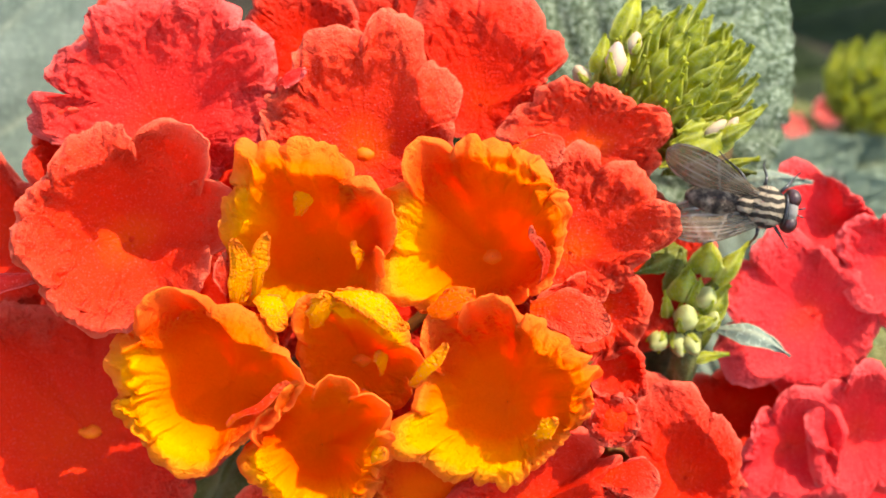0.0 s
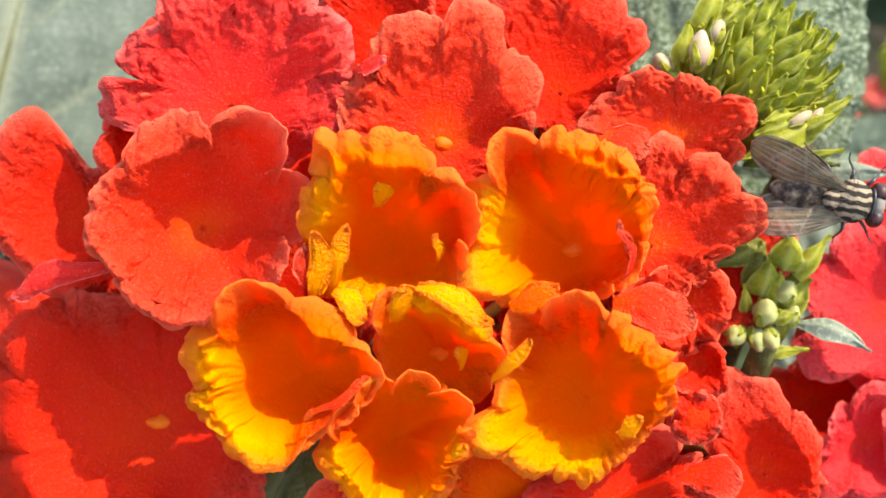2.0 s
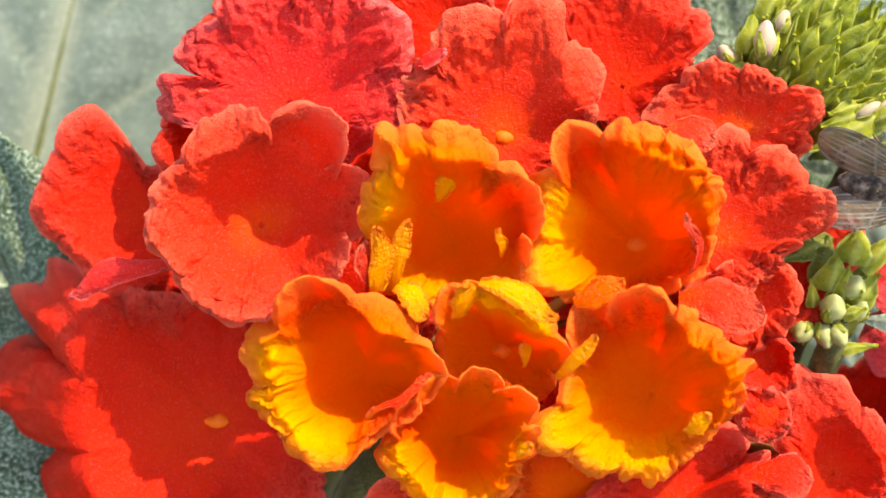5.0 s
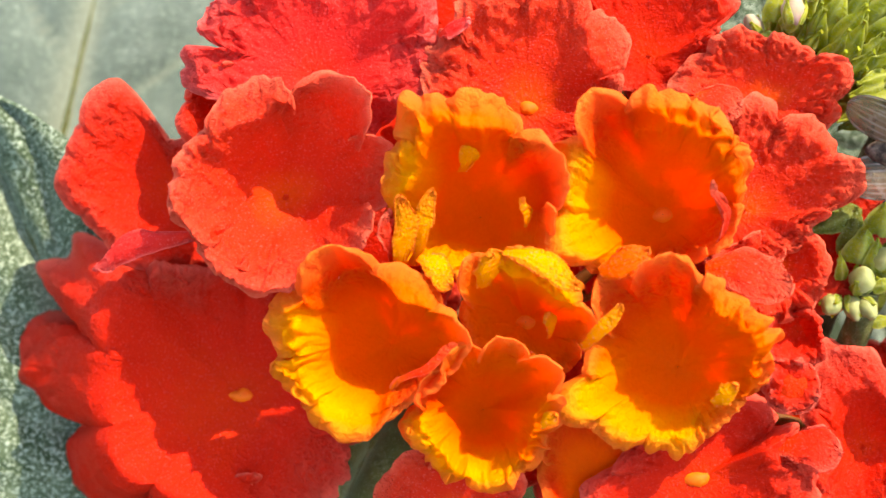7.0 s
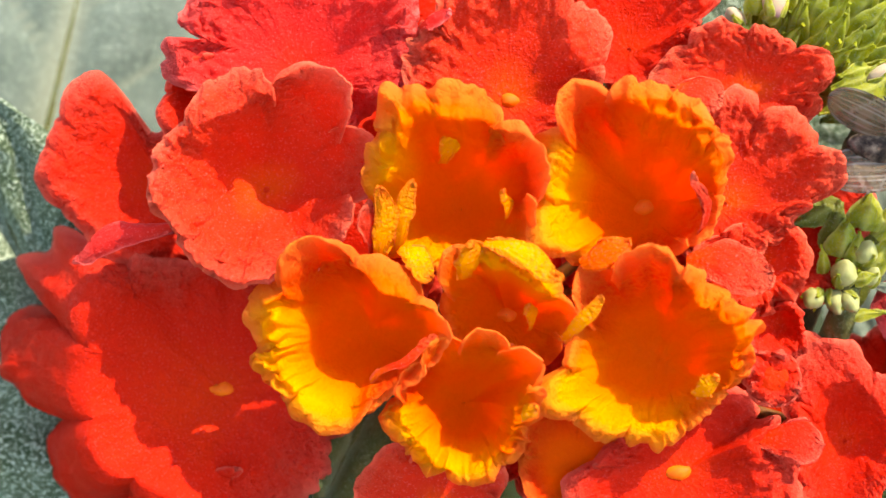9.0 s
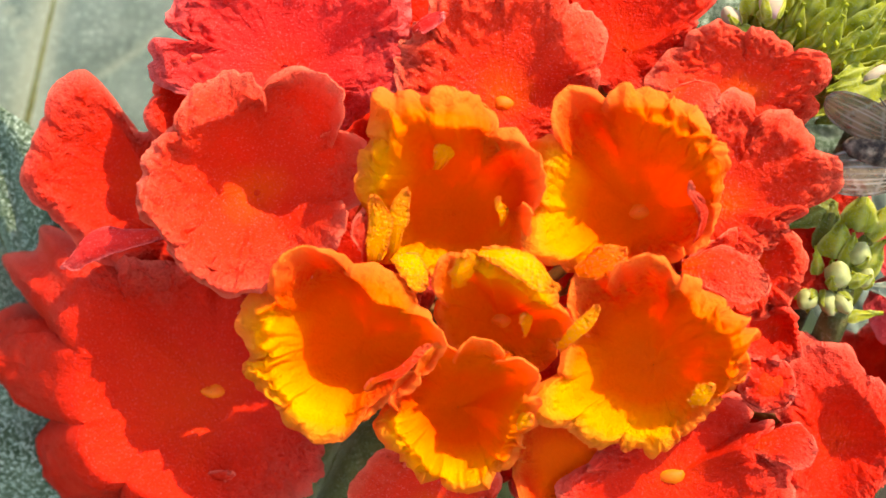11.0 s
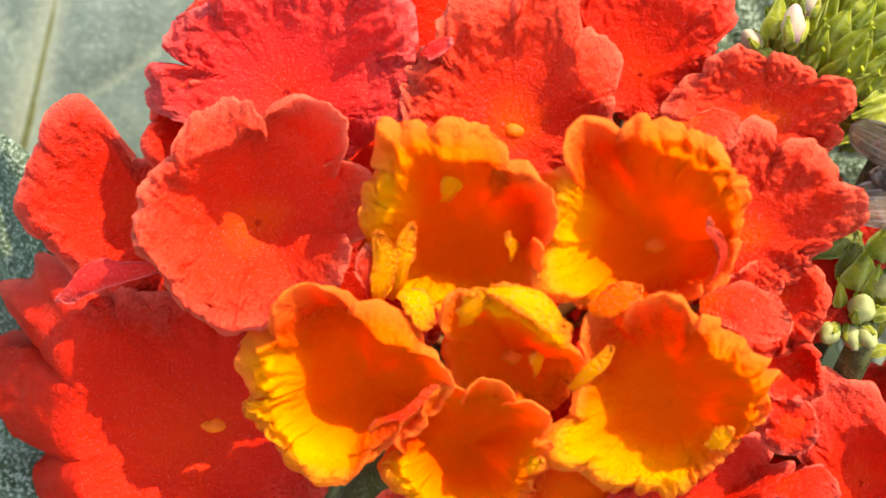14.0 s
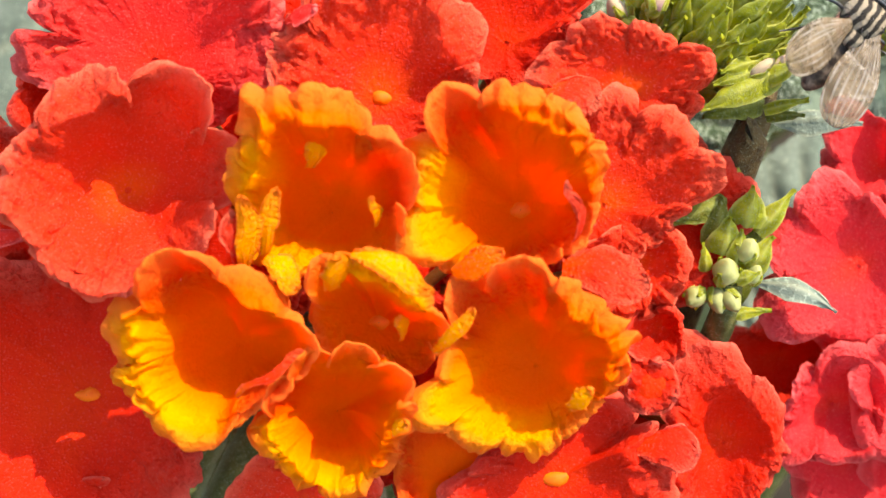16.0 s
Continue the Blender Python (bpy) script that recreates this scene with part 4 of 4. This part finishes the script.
stem([(25.63, 11.25, -12.00), (25.22, 9.02, -10.80), (24.54, 6.71, -10.20), (23.56, 4.07, -10.80), (23.08, -0.00, -14.00), (12, -64, -70)], (0.92, 1.3), "brownish hairy stalk of the bud head", WOODY)
stem([low_at + Vector((0, 0.8, 0.6)), low_at + Vector((-0.6, -3, -1.5)), low_at + Vector((-3, -18, -18)), (12, -66, -72)], (0.75, 1.4))

leaf("leaf", (-18.50, -33.50, -17.60), (-39.70, 11.60, -16.80), 28, LEAF, "rough grey-green lantana leaf with quilted hairy surface", (-0.1, 0.1, 1), 3, ribs=6, quilt=1.3, teeth=18, fold=0.34, droop=0.0)
leaf("leaf", (-44.69, -15.92, -36.00), (-30.94, 36.59, -34.00), 44, GREY_LEAF, "broad pale grey-green leaf with a straight midrib", (0.1, 0.1, 1), 5, ribs=6, quilt=0.5, teeth=24, fold=0.05, droop=0.0)
leaf("leaf", (16.00, 7.50, -27.00), (31.80, 27.50, -22.00), 23, LEAF, "hairy grey-green leaf behind the bud head", (0.25, 0.3, 1), 7, ribs=8, quilt=0.7, teeth=20)
leaf("leaf", (30.73, -11.15, -33.00), (40.01, 8.88, -31.00), 15, GREY_LEAF, "pale leaf under the pink red flower head", (0, 0.1, 1), 9, ribs=7, quilt=0.6)
leaf("leaf", (-3.42, -1.59, -18.00), (-12.99, -21.49, -11.00), 17, STEM, "mid green leaf tucked beneath the flower head", (0, 0, 1), 11, ribs=6, quilt=0.5)
leaf("leaf", (-14.38, -4.70, -15.00), (-22.81, 0.04, -11.00), 8, STEM, "small shaded green leaf beneath the flower head", (0, 0, 1), 12, ribs=6, quilt=0.4)

# the bush below and behind
far_bud, far_at = bud_head((53.49, 20.38, -62.00), (0.3, 0.7, 0.6), 10, 5.2, 6, 12, "round green bud head deeper in the bush")
FAR = (49.39, 18.26, -84.00)
far = flower_head(FAR, "small red and yellow flower head deeper in the bush")
for dx, dy, m in ((-4, -3, FADED), (-2, 3, FADED), (3.5, -3.5, FADED), (0.5, -0.5, FADED), (4.5, 1.5, FADED), (-6, 0.5, FADED), (0, -5.5, FADED)):
    c = Vector(FAR) + Vector((dx, dy, 3.5))
    floret(far, FAR, c, FAR, [(tuple(c + Vector((1.9 * math.cos(q + dx), 1.9 * math.sin(q + dx), 0.5))), 2.2, FLAP) for q in (0.3, 1.6, 2.8, 4.1, 5.3)], m)
stem([far_at, far_at + Vector((-2, -30, -30)), (20, -180, -186)], (1.0, 2.0))
stem([FAR, Vector(FAR) + Vector((-2, -20, -24)), (20, -182, -188)], (1.0, 2.0))
for b0, b1, w, k in (((41.46, 3.70, -52.00), (50.15, 8.35, -46.00), 8, 21), ((42.53, 9.32, -60.00), (49.71, 13.68, -56.00), 7, 22), ((51.70, 11.83, -70.00), (59.79, 13.16, -64.00), 9, 23), ((40.05, 13.13, -62.00), (47.32, 9.60, -56.00), 6, 24)):
    leaf("leaf", b0, b1, w, SAGE, "soft sage-green leaf deeper in the bush", (0, 0.2, 1), k, ribs=7, quilt=0.5, nu=30, nv=17, group="bush leaves")
random.seed(4)
# background leaves, coloured almost black to read as shaded foliage
for k in range(26):
    x, y, z = random.uniform(10, 110), random.uniform(-10, 75), random.uniform(-190, -100)
    q, r = random.uniform(0, 6.28), random.uniform(22, 42)
    leaf("leaf", (x, y, z), (x + r * math.cos(q), y + r * math.sin(q), z + random.uniform(-6, 10)), r * 0.62, SHADE_LEAF, "green leaf with the bush's shade put in its colour",
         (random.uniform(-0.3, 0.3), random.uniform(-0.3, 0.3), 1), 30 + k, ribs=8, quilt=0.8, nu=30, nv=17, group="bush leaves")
# leaves out of view towards the sun, added only to shade those behind
for k in range(12):
    x, y, z = random.uniform(78, 150), random.uniform(62, 120), random.uniform(-70, -40)
    q, r = random.uniform(0, 6.28), random.uniform(30, 44)
    leaf("leaf", (x, y, z), (x + r * math.cos(q), y + r * math.sin(q), z + random.uniform(-6, 10)), r * 0.62, SHADE_LEAF, "unseen green leaf added to shade the bush",
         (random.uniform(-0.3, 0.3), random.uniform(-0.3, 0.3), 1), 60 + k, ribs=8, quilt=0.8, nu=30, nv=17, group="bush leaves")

ground_v, ground_f, steps = [], [], 60
for i in range(steps + 1):
    for j in range(steps + 1):
        a, b = 2 * i / steps - 1, 2 * j / steps - 1
        x, y = 0.6 * a + 59 * a ** 5, 0.6 * b + 59 * b ** 5
        h = 0.012 * noise.noise((x * 9, y * 9, 0)) if abs(x) < 3 and abs(y) < 3 else 0
        ground_v.append((x * 1000, y * 1000, h * 1000))
for i in range(steps):
    for j in range(steps):
        k = i * (steps + 1) + j
        ground_f.append((k, k + steps + 1, k + steps + 2, k + 1))
ground = build("ground", ground_v, ground_f, SOIL)
tagged(ground, "dark bare soil under the shrubs", "soil", kind="structure")


# ---------- the fly ----------
def fly():
    """Long axis along +x, back towards +z; the origin lies under the thorax."""
    ob = thing("fly", (26.2, 5.2, -7.4), "grey striped fly with clear brown wings resting on a bud", "insect")
    ob.scale = (1.14, 1.14, 1.14)
    v, f = egg((1.20, 1.22, 1.05), (0, 0, 0), (0, 0, 0), 16, 24, 0.04)
    build("thorax", v, f, THORAX, ob, "grey thorax with dark stripes", (0.25, 0, 1.5))
    v, f = egg((0.50, 0.62, 0.40), (0, 0, 0))
    build("scutellum", v, f, THORAX, ob, "", (-0.95, 0, 1.95))
    v, f = egg((0.22, 1.02, 0.85), (0, 0, 0))
    build("collar", v, f, LEG, ob, "black collar behind the head", (1.28, 0, 1.45))
    v, f = egg((1.75, 0.98, 0.80), (0, 0, 0), (0, 10, 180), 16, 22, 0.25)
    build("abdomen", v, f, ABDOMEN, ob, "brown abdomen mottled with pale dust", (-2.45, 0, 1.05))
    v, f = egg((0.45, 0.98, 0.80), (0, 0, 0))
    head = build("head", v, f, FACE, ob, "silvery face", (1.62, 0, 1.40))
    for side_y in (-1, 1):
        v, f = egg((0.47, 0.56, 0.74), (0, 0, 0), (0, 0, side_y * 12))
        build("eye", v, f, EYE, head, "dark red-brown eye", (0.04, side_y * 0.70, 0.08))
        v, f = tube(bent([(0, 0, 0), (0.25, side_y * 0.06, 0.1), (0.42, side_y * 0.12, -0.05)], 3), 0.05, 6)
        build("antenna", v, f, LEG, head, "", (0.38, side_y * 0.15, 0.15))
    wings = []
    for side_y, spread in ((1, 23), (-1, 17)):
        nu, nv = 44, 31
        pts, vein = np.zeros((nu, nv, 3)), np.zeros((nu, nv))
        for i in range(nu):
            u = i / (nu - 1)
            half = 1.24 * max(0.02, rounded(u, 0.26, 0.60, 2.6))
            for j in range(nv):
                w = -1 + 2 * j / (nv - 1)
                wy = w * half * (1.12 if w < 0 else 0.9)
                pts[i, j] = (-5.6 * u, side_y * (wy + 0.10 * math.sin(math.pi * u)), 0.012 * math.cos(w * 13 + u) * min(1, u * 2) + 0.22 * math.sin(3 * u) - 0.12 * w * w)
                near = min(abs(w - c * (0.75 + 0.25 * u)) for c in (-0.98, -0.66, -0.36, -0.05, 0.22, 0.45, 0.72, 0.98))
                cross = min(abs(u - 0.42 - 0.1 * w), abs(u - 0.72 + 0.12 * w) + (0 if w > -0.3 else 1))
                vein[i, j] = max(0, 0.8 - near * 22, 0.5 - cross * 30)
        verts, faces = slab(pts, 0.02 if side_y > 0 else -0.02)
        wing = build("wing", verts, faces, WING, ob, "clear brownish veined wing", (-0.45 if side_y > 0 else 0.30, side_y * 0.62, 2.15 + 0.12 * side_y), {"vein": np.tile(vein.ravel(), 2)})
        wing.rotation_euler = (radians(side_y * 10), radians(-3 if side_y > 0 else -16), radians(-side_y * spread))
        for x0, ways in ((0.7, (1.2, 1.2)), (0.0, (0.1, 1.6)), (-0.7, (-1.4, 1.7))):
            hip = Vector((x0, side_y * 0.6, 0))
            knee = hip + Vector((ways[0] * 0.45, side_y * ways[1] * 0.6, 0.55))
            foot = hip + Vector((ways[0], side_y * ways[1], -0.85))
            toe = foot + Vector((ways[0] * 0.3, side_y * 0.4, -0.05))
            line = bent([hip, knee, foot, toe], 4)
            v, f = tube(line, [0.11, 0.12, 0.11, 0.10, 0.09, 0.08, 0.075, 0.07, 0.06, 0.05, 0.045, 0.04, 0.04][: len(line)], 7)
            build("leg", v, f, LEG, ob, "", (0, 0, 0.95))
        wings.append(wing)
    rng = random.Random(3)
    verts, faces = [], []
    for k in range(60):
        q, h = rng.uniform(0, 6.28), rng.uniform(-0.9, 0.9)
        d = Vector((h, math.sqrt(1 - h * h) * math.cos(q), abs(math.sqrt(1 - h * h) * math.sin(q))))
        p = Vector((d.x * 1.28 + 0.1, d.y * 1.10, d.z * 0.98 + 1.5))
        v, f = tube([p, p + d * 0.25 + Vector((-0.1, 0, 0)), p + d * 0.42 + Vector((-0.28, 0, 0))], [0.022, 0.016, 0.006], 4)
        faces += [tuple(i + len(verts) for i in g) for g in f]
        verts += v
    tagged(build("bristles", verts, faces, LEG, ob, "short black bristles"), kind="stuff")
    return ob, wings


the_fly, fly_wings = fly()


def motions():
    walk(the_fly, [
        (0.0, place(*(26.56, 4.80, -6.40), 8, 0, -9)),
        (14.7, place(*(26.56, 4.80, -6.40), 8, 0, -9)),
        (14.8, place(*(28.44, 6.38, -6.00), 8, 0, 12)),
        (15.0, place(*(27.07, 8.38, -5.60), 8, 0, 42)),
        (15.3, place(*(26.97, 10.11, -5.40), 8, 0, 48)),
        (15.6, place(*(28.01, 10.67, -5.60), 8, 0, 50)),
        (16.0, place(*(28.94, 12.18, -5.80), 8, 0, 52)),
    ])
    for wing, side_y, still, later in ((fly_wings[0], 1, 18, 30), (fly_wings[1], -1, 12, 12)):
        x, y, z = wing.location / MM
        rest = pose(x * MM, y * MM, z * MM, 38 if side_y > 0 else -8, -6 if side_y > 0 else -14, -side_y * still)
        walking = pose(x * MM, y * MM, z * MM, side_y * 14, 12 if side_y > 0 else -4, -side_y * later)
        raised = pose(x * MM, y * MM, z * MM, side_y * 14, 30 if side_y > 0 else 8, -side_y * later)
        walk(wing, [(0.0, rest), (14.7, rest), (15.0, walking), (15.3, walking), (16.0, raised)])


motions()
